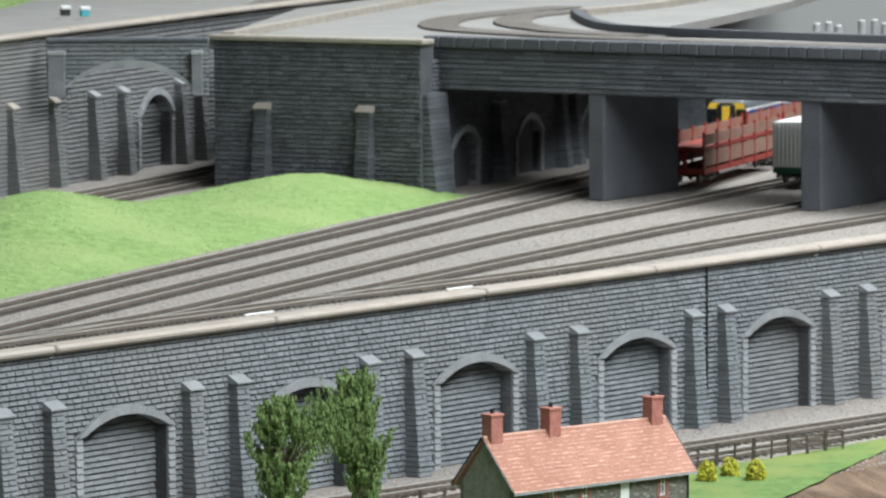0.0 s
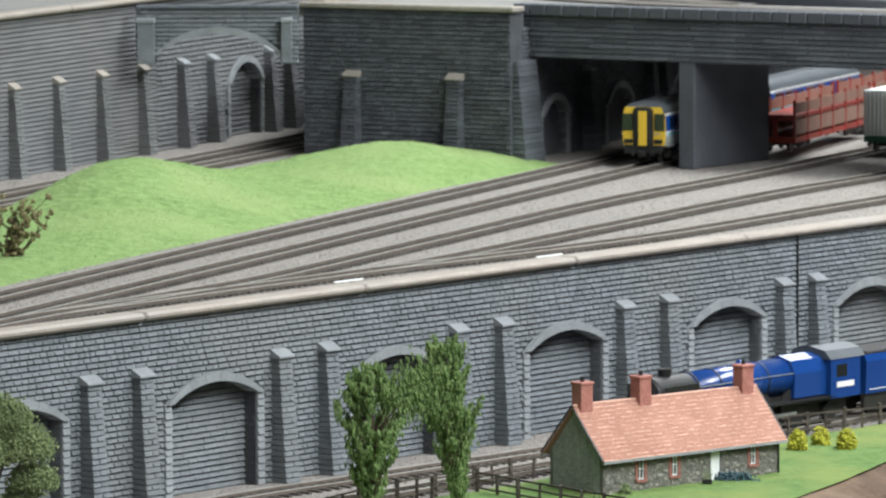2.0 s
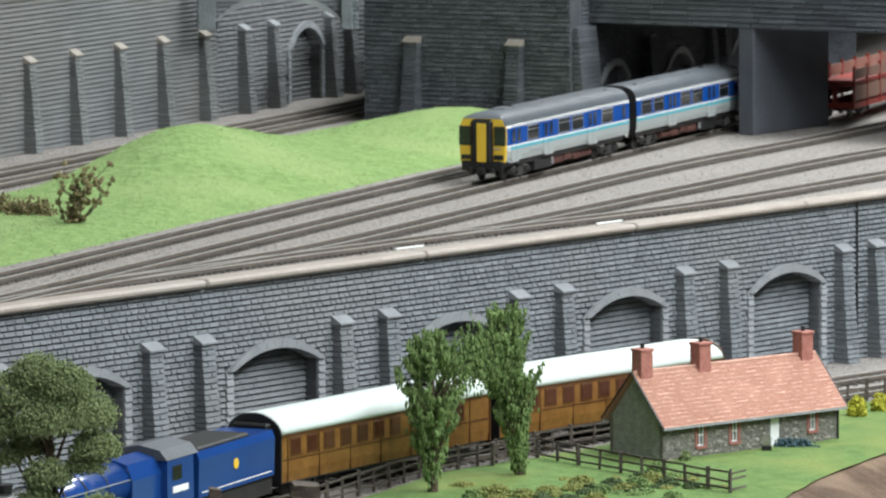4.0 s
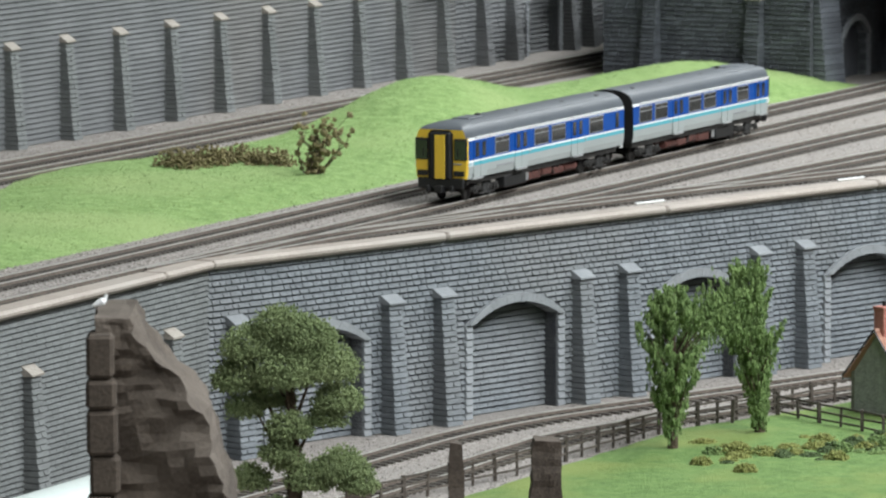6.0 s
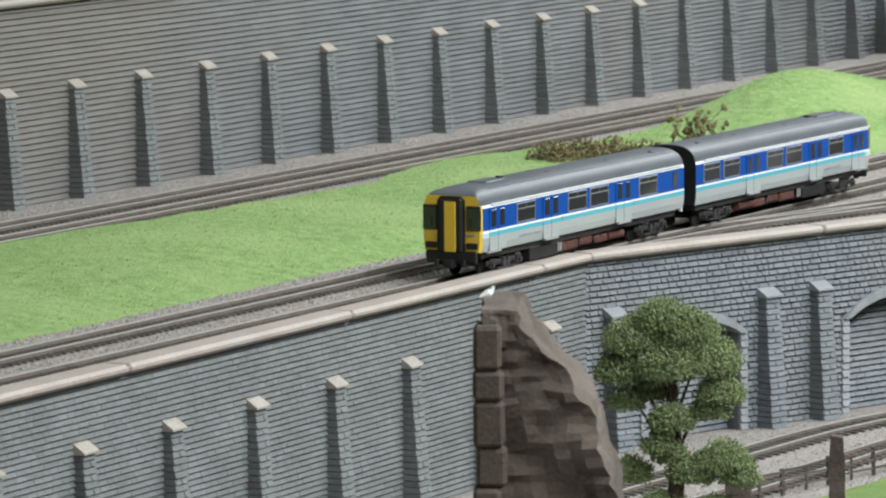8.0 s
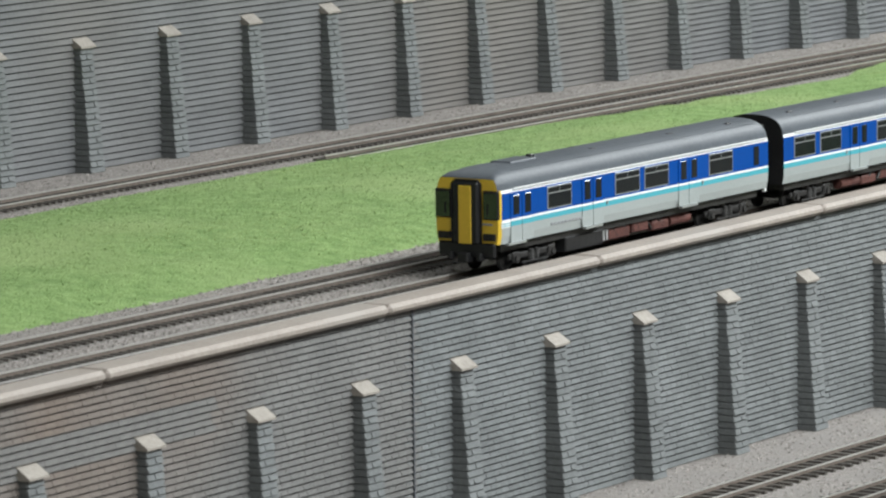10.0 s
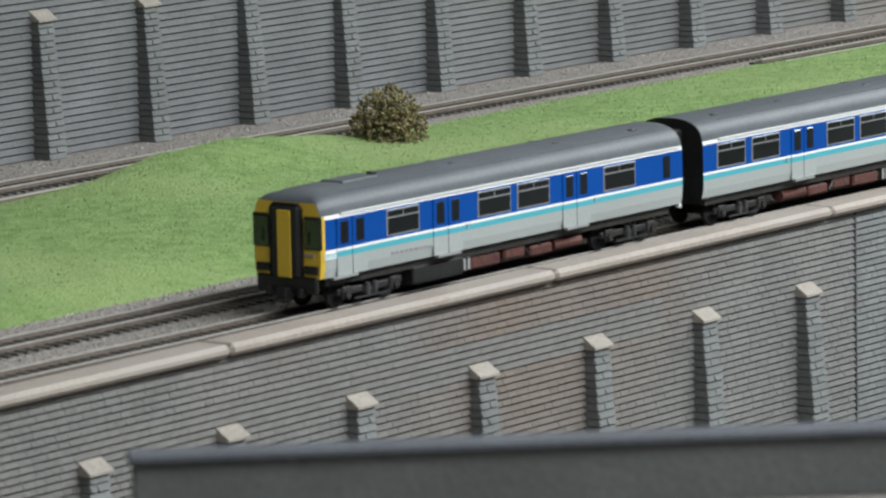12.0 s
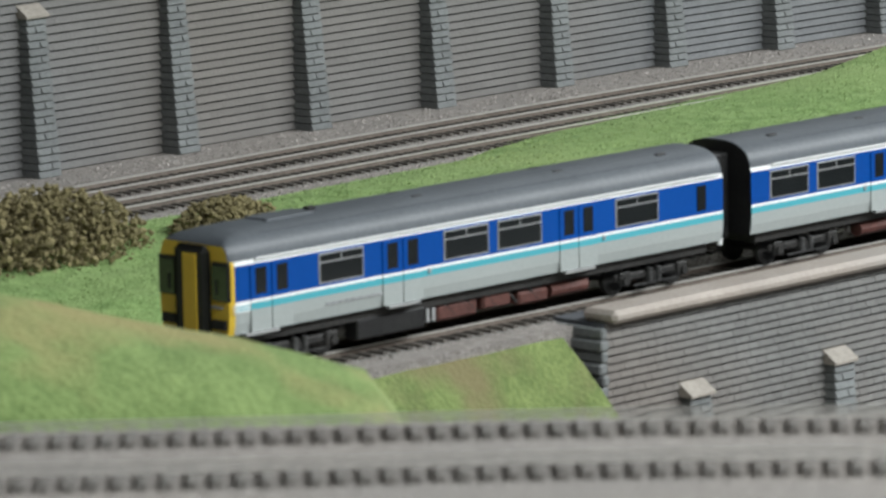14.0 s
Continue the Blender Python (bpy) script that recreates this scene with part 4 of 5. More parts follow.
        for x0, x1, z0, z1 in ((0.107, 0.128, 0.0035, 0.0095), (0.131, 0.146, 0.0045, 0.0105), (0.15, 0.166, 0.0035, 0.0085)):
            a, b = sorted((X(x0), X(x1)))
            part("engine_block", boxes((a, b, min(s * 0.003, s * 0.0140), max(s * 0.003, s * 0.0140), z0, z1), bevel=0.0009), OXIDE, c, "red oxide engine casing")
        bm = bmesh.new()
        cylinder(bm, (X(0.168), s * 0.011, 0.0065), (X(0.188), s * 0.011, 0.0065), 0.003, n=12)
        part("silencer", bm, OXIDE, c)
        bm = bmesh.new()
        for k in range(5):
            cylinder(bm, (X(0.11 + 0.011 * k), s * 0.0135, 0.011), (X(0.116 + 0.011 * k), s * 0.0135, 0.005), 0.0006, n=6)
        part("pipework", bm, UNDER, c)
    # cab front: corridor door with black surround, two windows, lights, buffers
    e = -1 if cab == "front" else 1
    Y = lambda d: (min(xe + e * d, xe - e * 0.001), max(xe + e * d, xe - e * 0.001))
    sur = part("corridor_surround", boxes((*Y(0.0022), -0.0084, 0.0084, 0.0125, 0.0449), bevel=0.0022), BLACK, c, "black corridor surround")
    part("corridor_door", boxes((*Y(0.0025), -0.0036, 0.0036, 0.0140, 0.0420), bevel=0.0003), YELLOW, sur, "yellow corridor door")
    for s in (-1, 1):
        w = part("cab_window", boxes((*Y(0.0005), min(s * 0.0086, s * 0.0181), max(s * 0.0086, s * 0.0181), 0.0254, 0.0402), bevel=0.0009), BLACK, c)
        part("pane", boxes((*Y(0.0008), min(s * 0.0096, s * 0.0173), max(s * 0.0096, s * 0.0173), 0.0264, 0.0384)), GLASS, w)
        part("lamp_housing", boxes((*Y(0.0009), min(s * 0.0092, s * 0.0162), max(s * 0.0092, s * 0.0162), 0.0158, 0.0192), bevel=0.0002), BLACK, c)
        for k in range(3):
            part("lattice_bar", boxes((*Y(0.0012), min(s * 0.0095, s * 0.0159), max(s * 0.0095, s * 0.0159), 0.0163 + k * 0.0008, 0.0169 + k * 0.0008)), UNDER, c)
        part("wiper", boxes((*Y(0.0012), s * 0.012 - 0.0003, s * 0.012 + 0.0003, 0.0282, 0.0335)), BLACK, c)
        for k in range(4 if s < 0 else 0):
            yy = s * (0.0093 + 0.0015 * k)
            part("number_bar", boxes((*Y(0.0007), yy - 0.0005, yy + 0.0005, 0.0232, 0.0241)), GREYTRIM, c)
    part("buffer_skirt", boxes((*Y(0.0012), -0.0160, 0.0160, 0.0075, 0.0146), bevel=0.0008), BLACK, c)
    part("coupler", boxes((*Y(0.0052), -0.0028, 0.0028, 0.0052, 0.0098), (*Y(0.0035), -0.0095, -0.0070, 0.006, 0.0098), (*Y(0.0035), 0.0070, 0.0095, 0.006, 0.0098), bevel=0.0005), BLACK, c)
    # inner end gangway
    xi = CL if cab == "front" else 0.0
    g = 0.0125 if cab == "front" else -0.0042
    part("gangway", boxes((min(xi - 0.0005 * e, xi + g), max(xi - 0.0005 * e, xi + g), -0.0078, 0.0078, 0.012, 0.0452), bevel=0.0008), BLACK, c, "black corridor connection")
    if cab == "front":
        bm = bmesh.new()
        part("end_pipe", cylinder(bm, (CL + 0.001, -0.0155, 0.015), (CL + 0.001, -0.0155, 0.012), 0.0012, n=8), WHITE, c)
    return c


lead_car = rail_car("front", "blue and grey railcar with yellow cab end on the upper line")
rear_car = rail_car("rear", "trailing blue and grey railcar on the upper line")


material_pane = material("brown_tinted_pane", (0.05, 0.018, 0.010), (0.085, 0.032, 0.016), 0.15, scale=40, bump=0.0)


def teak_coach():
    L, w = 0.214, 0.0186
    c = thing("teak_coach", pose(0, 0, 0), "varnished teak passenger coach with white roof", "coach", "teak coaches")
    sec = [(w - 0.001, 0.0102), (w, 0.017), (w, 0.0372), (w - 0.0004, 0.0385)]
    bm = bmesh.new()
    full = [(-y, z) for y, z in sec] + [(y, z) for y, z in sec[::-1]]
    loft(bm, [[(x, y, z) for y, z in full] for x in (0, L)])
    part("body", bm, TEAK, c)
    bm = bmesh.new()
    arc = [((w + 0.0006) * math.cos(t), 0.0385 + 0.0122 * math.sin(t)) for t in [math.pi * i / 16 for i in range(17)]]
    rr = []
    for x, s in ((-0.0002, 0.97), (0.004, 1), (0.014, 1), (L - 0.014, 1), (L - 0.004, 0.93), (L + 0.0008, 0.80)):
        rr.append([(x, y, 0.0385 + (z - 0.0385) * s) for y, z in arc])
    loft(bm, rr)
    part("roof", bm, ROOFWHITE, c, "white domed roof", smooth=True)
    for s in (-1, 1):
        y = s * (w + 0.0001)
        for k in range(11):
            x = 0.008 + k * 0.0168
            if 0.12 < x < 0.14:
                continue
            win = part("window", boxes((x, x + 0.0112, y - 0.0003, y + 0.0003, 0.0252, 0.0362), bevel=0.0002), TEAKDARK, c)
            part("pane", boxes((x + 0.0012, x + 0.010, y - 0.0005, y + 0.0005, 0.0265, 0.035)), material_pane, win)
        for z in (0.0238, 0.0372):
            part("beading", boxes((0.001, L - 0.001, y - 0.00035, y + 0.00035, z - 0.0003, z + 0.0003)), TEAKDARK, c)
        for k in range(7):
            x = 0.006 + k * 0.0312
            part("door_line", boxes((x - 0.0003, x + 0.0003, y - 0.0003, y + 0.0003, 0.0108, 0.0372)), TEAKDARK, c)
        part("footboard", boxes((0.004, L - 0.004, min(s * 0.0145, s * 0.0178), max(s * 0.0145, s * 0.0178), 0.0098, 0.0106)), UNDER, c)
    for a, b in ((-0.0014, -0.0002), (L + 0.0002, L + 0.0014)):
        rim = [(-w - 0.0004, 0.010), (w + 0.0004, 0.010)] + [((w + 0.0006) * math.cos(t), 0.0385 + 0.0118 * math.sin(t)) for t in [math.pi * i / 14 for i in range(15)]]
        part("end_board", extrude_outline(rim, "x", a, b), BLACK if a < 0 else TEAKDARK, c, "plain coach end board")
    part("underframe", boxes((0.004, L - 0.004, -0.014, 0.014, 0.0085, 0.0122), (0.085, 0.14, -0.011, 0.011, 0.004, 0.0085)), UNDER, c)
    for x in (0.034, L - 0.034):
        bogie(c, x)
    part("gangway", boxes((-0.006, 0.0, -0.0125, 0.0125, 0.009, 0.045), (L, L + 0.006, -0.0125, 0.0125, 0.009, 0.045), bevel=0.001), BLACK, c, "black corridor connection")
    return c


coach_a = teak_coach()
coach_b = copy_thing(coach_a, pose(0, 0, 0))


def steam_engine():
    e = thing("steam_locomotive", pose(0, 0, 0), "blue express steam locomotive with black smokebox", "locomotive")
    zc, r = 0.0335, 0.0118
    bm = bmesh.new()
    cylinder(bm, (0.008, 0, zc), (0.037, 0, zc), r, n=28)
    cylinder(bm, (0.0065, 0, zc), (0.008, 0, zc), r * 0.86, r * 0.98, n=28)
    part("smokebox", bm, BLACK, e, "matt black smokebox", smooth=False)
    bm = bmesh.new()
    cylinder(bm, (0.037, 0, zc), (0.118, 0, zc), r, r * 1.06, n=32)
    part("boiler", bm, LOCOBLUE, e, "glossy blue boiler", smooth=True)
    for x in (0.038, 0.057, 0.077, 0.097):
        bm = bmesh.new()
        part("boiler_band", cylinder(bm, (x, 0, zc), (x + 0.001, 0, zc), r * 1.045 + 0.0002, n=32), BLACK, e)
    part("firebox", extrude_outline([(-0.013, 0.02), (0.013, 0.02), (0.0135, 0.036), (0.010, 0.0445), (0, 0.0475), (-0.010, 0.0445), (-0.0135, 0.036)], "x", 0.118, 0.146), LOCOBLUE, e)
    cab = part("cab", boxes((0.146, 0.172, -0.0172, -0.0162, 0.017, 0.043), (0.146, 0.172, 0.0162, 0.0172, 0.017, 0.043), (0.146, 0.147, -0.0165, 0.0165, 0.017, 0.043)), LOCOBLUE, e)
    part("cab_roof", extrude_outline([(-0.0178, 0.043), (0.0178, 0.043), (0.013, 0.0485), (0, 0.051), (-0.013, 0.0485)], "x", 0.145, 0.176), ROOFGREY, cab)
    for s in (-1, 1):
        part("cab_window", boxes((0.151, 0.160, s * 0.0172 - 0.0003, s * 0.0172 + 0.0003, 0.031, 0.039)), GLASS, cab)
        part("deflector", boxes((0.006, 0.034, min(s * 0.0155, s * 0.0162), max(s * 0.0155, s * 0.0162), 0.019, 0.0405), bevel=0.0002), BLACK, e)
        part("running_plate", boxes((0.0, 0.15, min(s * 0.006, s * 0.0172), max(s * 0.006, s * 0.0172), 0.0175, 0.019)), BLACK, e)
        part("cylinder_block", boxes((0.016, 0.034, min(s * 0.011, s * 0.0172), max(s * 0.011, s * 0.0172), 0.007, 0.0175), bevel=0.002), BLACK, e)
        bm = bmesh.new()
        cylinder(bm, (-0.003, s * 0.0115, 0.0135), (0.0, s * 0.0115, 0.0135), 0.0030, 0.0014, n=14)
        part("buffer", bm, UNDER, e)
        bm = bmesh.new()
        for x in (0.0774, 0.1113, 0.1452):
            cylinder(bm, (x, s * 0.0082, 0.0132), (x, s * 0.0102, 0.0132), 0.0132, n=24)
        for x in (0.0218, 0.0508, 0.184):
            cylinder(bm, (x, s * 0.0082, 0.0068), (x, s * 0.0102, 0.0068), 0.0068, n=18)
        part("wheels", bm, UNDER, e)
        part("coupling_rod", boxes((0.062, 0.122, s * 0.0112 - 0.0005, s * 0.0112 + 0.0005, 0.009, 0.011), bevel=0.0003), SILVER, e)
        part("handrail", boxes((0.012, 0.118, s * 0.0124 - 0.0003, s * 0.0124 + 0.0003, 0.0365, 0.037)), SILVER, e)
        part("number_plate", boxes((0.151, 0.166, s * 0.0174 - 0.0003, s * 0.0174 + 0.0003, 0.024, 0.0275)), WHITE, e)
    part("buffer_beam", boxes((-0.0005, 0.0015, -0.0165, 0.0165, 0.0105, 0.0165), bevel=0.0003), RED, e, "red buffer beam")
    part("front_platform", boxes((0.0, 0.02, -0.016, 0.016, 0.0165, 0.0185)), BLACK, e)
    bm = bmesh.new()
    part("chimney", cylinder(bm, (0.021, 0, zc + r - 0.001), (0.021, 0, zc + r + 0.0045), 0.0036, 0.0042, n=16), BLACK, e)
    bm = bmesh.new()
    part("dome", cylinder(bm, (0.085, 0, zc + r - 0.001), (0.085, 0, zc + r + 0.003), 0.0048, 0.0022, n=16), LOCOBLUE, e)
    bm = bmesh.new()
    part("smokebox_door", cylinder(bm, (0.0052, 0, zc), (0.0068, 0, zc), r * 0.5, r * 0.8, n=24), BLACK, e)
    part("frame", boxes((0.005, 0.17, -0.007, 0.007, 0.005, 0.022)), UNDER, e)
    for p in e.children_recursive:
        if not p.name.startswith("wheels"):
            p.data.transform(Matrix.Diagonal((1.21, 1, 1, 1)))
    return e


def tender():
    t = thing("tender", pose(0, 0, 0), "blue eight-wheeled tender with round gold crest", "tender")
    part("tank", extrude_outline([(-0.0165, 0.0165), (0.0165, 0.0165), (0.0172, 0.038), (0.0155, 0.0425), (-0.0155, 0.0425), (-0.0172, 0.038)], "x", 0.0, 0.098), LOCOBLUE, t)
    part("coal_space", boxes((0.004, 0.07, -0.0145, 0.0145, 0.0405, 0.0445), bevel=0.001), BLACK, t, "black coal load")
    for s in (-1, 1):
        bm = bmesh.new()
        part("crest", cylinder(bm, (0.047, s * 0.0168, 0.03), (0.047, s * 0.0174, 0.03), 0.0031, n=18), YELLOW, t, "round gold crest")
        part("lining", boxes((0.004, 0.094, s * 0.01685 - 0.0002, s * 0.01685 + 0.0002, 0.019, 0.0194)), WHITE, t)
        part("frame", boxes((0.0, 0.098, min(s * 0.012, s * 0.0150), max(s * 0.012, s * 0.0150), 0.006, 0.0165)), UNDER, t)
        bm = bmesh.new()
        for x in (0.015, 0.038, 0.061, 0.084):
            cylinder(bm, (x, s * 0.0082, 0.0075), (x, s * 0.0102, 0.0075), 0.0075, n=18)
        part("wheels", bm, UNDER, t)
    return t


engine, coal_tender = steam_engine(), tender()


def car_carrier(x, y, head):
    w = thing("car_carrier_wagon", pose(x, y, 0, 0, 0, head), "red two-deck car carrier wagon with buff side panels", "wagon", "parked wagons")
    L = 0.235
    part("lower_deck", boxes((0, L, -0.0165, 0.0165, 0.008, 0.0125)), WAGONRED, w)
    part("upper_deck", boxes((0, L, -0.0165, 0.0165, 0.028, 0.0305)), WAGONRED, w)
    for s in (-1, 1):
        a, b = min(s * 0.0158, s * 0.0168), max(s * 0.0158, s * 0.0168)
        for k in range(6):
            x0 = k * L / 6
            part("mesh_panel", boxes((x0 + 0.002, x0 + L / 6 - 0.002, a, b, 0.0145, 0.0265)), BUFFPANEL, w)
            part("upper_panel", boxes((x0 + 0.001, x0 + L / 6 - 0.001, a, b, 0.032, 0.0405)), BUFFPANEL, w)
        for k in range(7):
            x0 = k * L / 6
            part("post", boxes((x0 - 0.0014, x0 + 0.0014, a - 0.0004, b + 0.0004, 0.008, 0.043)), WAGONRED, w)
    part("end_frame", boxes((-0.001, 0.0005, -0.0165, 0.0165, 0.008, 0.013), (-0.001, 0.0005, -0.0165, 0.0165, 0.026, 0.031), (-0.001, 0.0005, -0.002, 0.002, 0.008, 0.03)), WAGONRED, w)
    for xx in (0.03, L - 0.03):
        bogie(w, xx)
    return w


def container_wagon(x, y, head):
    w = thing("container_wagon", pose(x, y, 0, 0, 0, head), "white ribbed container on a green flat wagon", "wagon", "parked wagons")
    L = 0.2
    part("flat", boxes((0, L, -0.015, 0.015, 0.009, 0.0135)), material("dark_green_paint", (0.01, 0.07, 0.04), (0.02, 0.1, 0.06), 0.5), w, "dark green flat wagon")
    part("container", boxes((0.002, L - 0.002, -0.0158, 0.0158, 0.0137, 0.0515), bevel=0.0005), WHITE, w, "white ribbed container")
    for k in range(9):
        y = -0.014 + k * 0.0035
        part("rib", boxes((0.0008, 0.0022, y - 0.0006, y + 0.0006, 0.0145, 0.0505)), WHITE, w)
    for k in range(30):
        xx = 0.006 + k * 0.0065
        part("side_rib", boxes((xx, xx + 0.002, -0.0166, -0.0156, 0.0145, 0.0505)), WHITE, w)
    for xx in (0.03, L - 0.03):
        bogie(w, xx)
    return w


car_carrier(-0.057, 4.437, 75)
car_carrier(0.008, 4.685, 75)
container_wagon(0.0295, 4.430, 72)
container_wagon(0.145, 4.44, 68)


# ---- terrace details above the bridge ----
def strip(name, line, z, width, thick, mat, label, category):
    bm = bmesh.new()
    pts = spline(line, 0.01)
    rings = []
    for i, p in enumerate(pts):
        d = (pts[min(i + 1, len(pts) - 1)] - pts[max(i - 1, 0)]).normalized()
        n = Vector((-d.y, d.x, 0)) * width / 2
        rings.append([p - n + Vector((0, 0, z)), p + n + Vector((0, 0, z)), p + n + Vector((0, 0, z + thick)), p - n + Vector((0, 0, z + thick))])
    loft(bm, rings)
    return tagged(part(name, bm, mat), label, category, kind="structure")


strip("trackbed_upper", [(0.27, 4.185), (0.107, 4.28), (-0.063, 4.39), (-0.182, 4.49), (-0.252, 4.575), (-0.274, 4.656), (-0.27, 4.755), (-0.243, 4.846), (-0.177, 4.982)], 0.1195, 0.034, 0.002, TRACKBED, "dark curved track bed on the terrace", "track")
strip("trackbed_upper_inner", [(-0.10, 4.468), (-0.15, 4.53), (-0.195, 4.62), (-0.213, 4.711), (-0.206, 4.812), (-0.174, 4.894)], 0.1195, 0.032, 0.002, TRACKBED, "dark curved track bed on the terrace", "track")
strip("terrace_wall", [(-0.436, 4.458), (-0.328, 5.044), (-0.22, 5.6)], 0.1195, 0.012, 0.006, CAPSTONE, "low cream topped terrace wall", "wall")
strip("terrace_wall_far", [(-0.158, 4.84), (-0.079, 5.025), (0.0, 5.4)], 0.1195, 0.014, 0.006, CAPSTONE, "low cream topped terrace wall", "wall")
strip("terrace_kerb", [(-0.161, 4.821), (-0.142, 4.659), (-0.117, 4.562), (-0.073, 4.504), (-0.021, 4.456), (0.039, 4.408), (0.121, 4.352), (0.30, 4.24)], 0.1195, 0.010, 0.0065, CONCRETE, "dark blue-grey kerb wall along the curved terrace track", "kerb")
slab("terrace_deck", [(-0.262, 4.416), (0.272, 4.1), (0.345, 4.22), (-0.10, 4.487), (-0.16, 4.62), (-0.26, 4.45)], 0.1181, 0.1193, ROADTOP, "pale grey deck surface of the bridge", "terrace")


for x, y, h in ((0.052, 4.559, 0.006), (0.062, 4.559, 0.007), (0.070, 4.54, 0.005), (0.089, 4.505, 0.011), (0.0995, 4.505, 0.0115), (0.108, 4.50, 0.009)):
    drum = thing("drum", pose(x, y, 0.1193), "small pale grey drum on the terrace above the bridge", "drum", "terrace drums")
    bm = bmesh.new()
    part("shell", cylinder(bm, (0, 0, 0), (0, 0, h), 0.0032, n=14), GREYTRIM, drum)
    bm = bmesh.new()
    part("lid", cylinder(bm, (0, 0, h), (0, 0, h + 0.001), 0.0026, n=14), WHITE, drum, "white lid")
# Two plain lidded blocks stand in for a small vehicle.
for x, y, mt, lab in ((-0.623, 4.843, BLACK, "tiny dark and white block standing in for a vehicle on the far field"), (-0.603, 4.825, CYAN, "tiny pale blue block standing in for a vehicle on the far field")):
    crate = thing("crate", pose(x, y, 0.121, 0, 0, 20), lab, "crate", "field crates")
    part("side", box(bmesh.new(), -0.004, 0.004, -0.004, 0.004, 0, 0.006, bevel=0.0005), mt, crate)
    part("lid", box(bmesh.new(), -0.0044, 0.0044, -0.0044, 0.0044, 0.006, 0.009, bevel=0.0005), WHITE, crate, "white lid")


# ---- cottage ----
def cottage():
    L, D, ze, zr = 0.145, 0.049, 0.0258, 0.0525
    c = thing("stone_cottage", pose(-0.1387, 3.2349, ZL + 0.001, 0, 0, 44.2), "small grey stone cottage with an orange tiled roof", "house")
    fw, holes = bmesh.new(), [(0.0305, 0.0055, 0.0075, 0.0205), (0.058, 0.0055, 0.0075, 0.0205), (0.092, 0.0078, 0.0, 0.0195), (0.123, 0.0055, 0.0085, 0.0215)]
    x = 0.0
    for cx, w, z0, z1 in holes:
        a, b = cx - w / 2, cx + w / 2
        box(fw, x, a, 0, 0.003, 0, ze)
        box(fw, a, b, 0, 0.003, z1, ze)
        if z0 > 0:
            box(fw, a, b, 0, 0.003, 0, z0)
        x = b
    box(fw, x, L, 0, 0.003, 0, ze)
    part("front_wall", fw, RUBBLE, c, "rough grey rubble front wall")
    part("rear_wall", boxes((0, L, D - 0.003, D, 0, ze)), RUBBLE, c)
    for a, b in ((0, 0.003), (L - 0.003, L)):
        part("gable", extrude_outline([(0.003, 0), (D - 0.003, 0), (D - 0.003, ze), (D / 2, zr - 0.001), (0.003, ze)], "x", a, b), SLATEGREY, c, "grey rendered gable wall")
    r = random.Random(4)
    v, f = [], []
    for k in range(340):
        x, z = r.uniform(0.001, L - 0.004), r.uniform(0.0005, ze - 0.003)
        w, h = r.uniform(0.0012, 0.0032), r.uniform(0.0008, 0.0018)
        if any(x + w > q[0] - q[1] / 2 - 0.0015 and x < q[0] + q[1] / 2 + 0.0015 and z + h > q[2] - 0.002 and z < q[3] + 0.001 for q in holes):
            continue
        stone_block(v, f, x, x + w, z, z + h, -0.0004, 0.0006, 0.0002, lip=0.0001)
    tagged(pydata("rubble_face", v, f, material("pale_rubble_piece", (0.15, 0.145, 0.125), (0.32, 0.30, 0.26), 0.9, scale=300, island=0.4), c), kind="stuff")
    slope = math.atan2(zr - ze, D / 2)
    run = (D / 2 + 0.004) / math.cos(slope)
    for s in (-1, 1):
        rows, cols = 14, 34
        v, f = [], []
        base = boxes((-0.003, L + 0.003, -0.0008, 0.0, 0, run))
        y0, z0 = (-0.004, ze - 0.004 * math.tan(slope)) if s < 0 else (D + 0.004, ze - 0.004 * math.tan(slope))
        M = Matrix.Translation((0, y0, z0)) @ Matrix.Rotation((slope - math.pi / 2) if s < 0 else (math.pi / 2 - slope), 4, "X")
        bmesh.ops.transform(base, matrix=M, verts=base.verts)
        roof = part("roof_slope", base, CLAYROOF, c, "weathered orange clay tile roof")
        for j in range(rows):
            for i in range(cols):
                w = (L + 0.006) / cols
                xa = -0.003 + i * w + (w / 2 if j % 2 else 0)
                xb = min(xa + w * 0.985, L + 0.003)
                za, zb = j * run / rows - 0.0003, (j + 1) * run / rows
                o = 0.0007 + r.uniform(0, 0.0004)
                k = len(v)
                q = [(xa, -o, za), (xb, -o + r.uniform(-0.0002, 0.0002), za), (xb, -0.0002, zb), (xa, -0.0002, zb), (xa, 0.0, za), (xb, 0.0, za)]
                if s > 0:
                    q = [(a, -b, d) for a, b, d in q]
                v += [tuple(M @ Vector(p)) for p in q]
                f += [(k, k + 1, k + 2, k + 3), (k + 4, k + 5, k + 1, k), (k, k + 3, k + 4), (k + 1, k + 5, k + 2)]
        tagged(pydata("roof_tiles", v, f, TILE, roof), kind="stuff")
        part("gutter", boxes((-0.003, L + 0.003, y0 - 0.0008 if s < 0 else y0 - 0.0008, y0 + 0.0008, z0 - 0.0014, z0 + 0.0002)), GREYTRIM, c, "grey gutter")
    bm = bmesh.new()
    part("ridge", cylinder(bm, (-0.003, D / 2, zr + 0.0004), (L + 0.003, D / 2, zr + 0.0004), 0.0012, n=8), TILE, c)
    for a, b in ((-0.0042, -0.003), (L + 0.003, L + 0.0042)):
        for s in (-1, 1):
            ya = -0.004 if s < 0 else D + 0.004
            part("bargeboard", extrude_outline([(ya, ze - 0.0038), (D / 2, zr + 0.0002), (D / 2, zr + 0.0010), (ya, ze - 0.0030)], "x", a, b), BLACK, c)
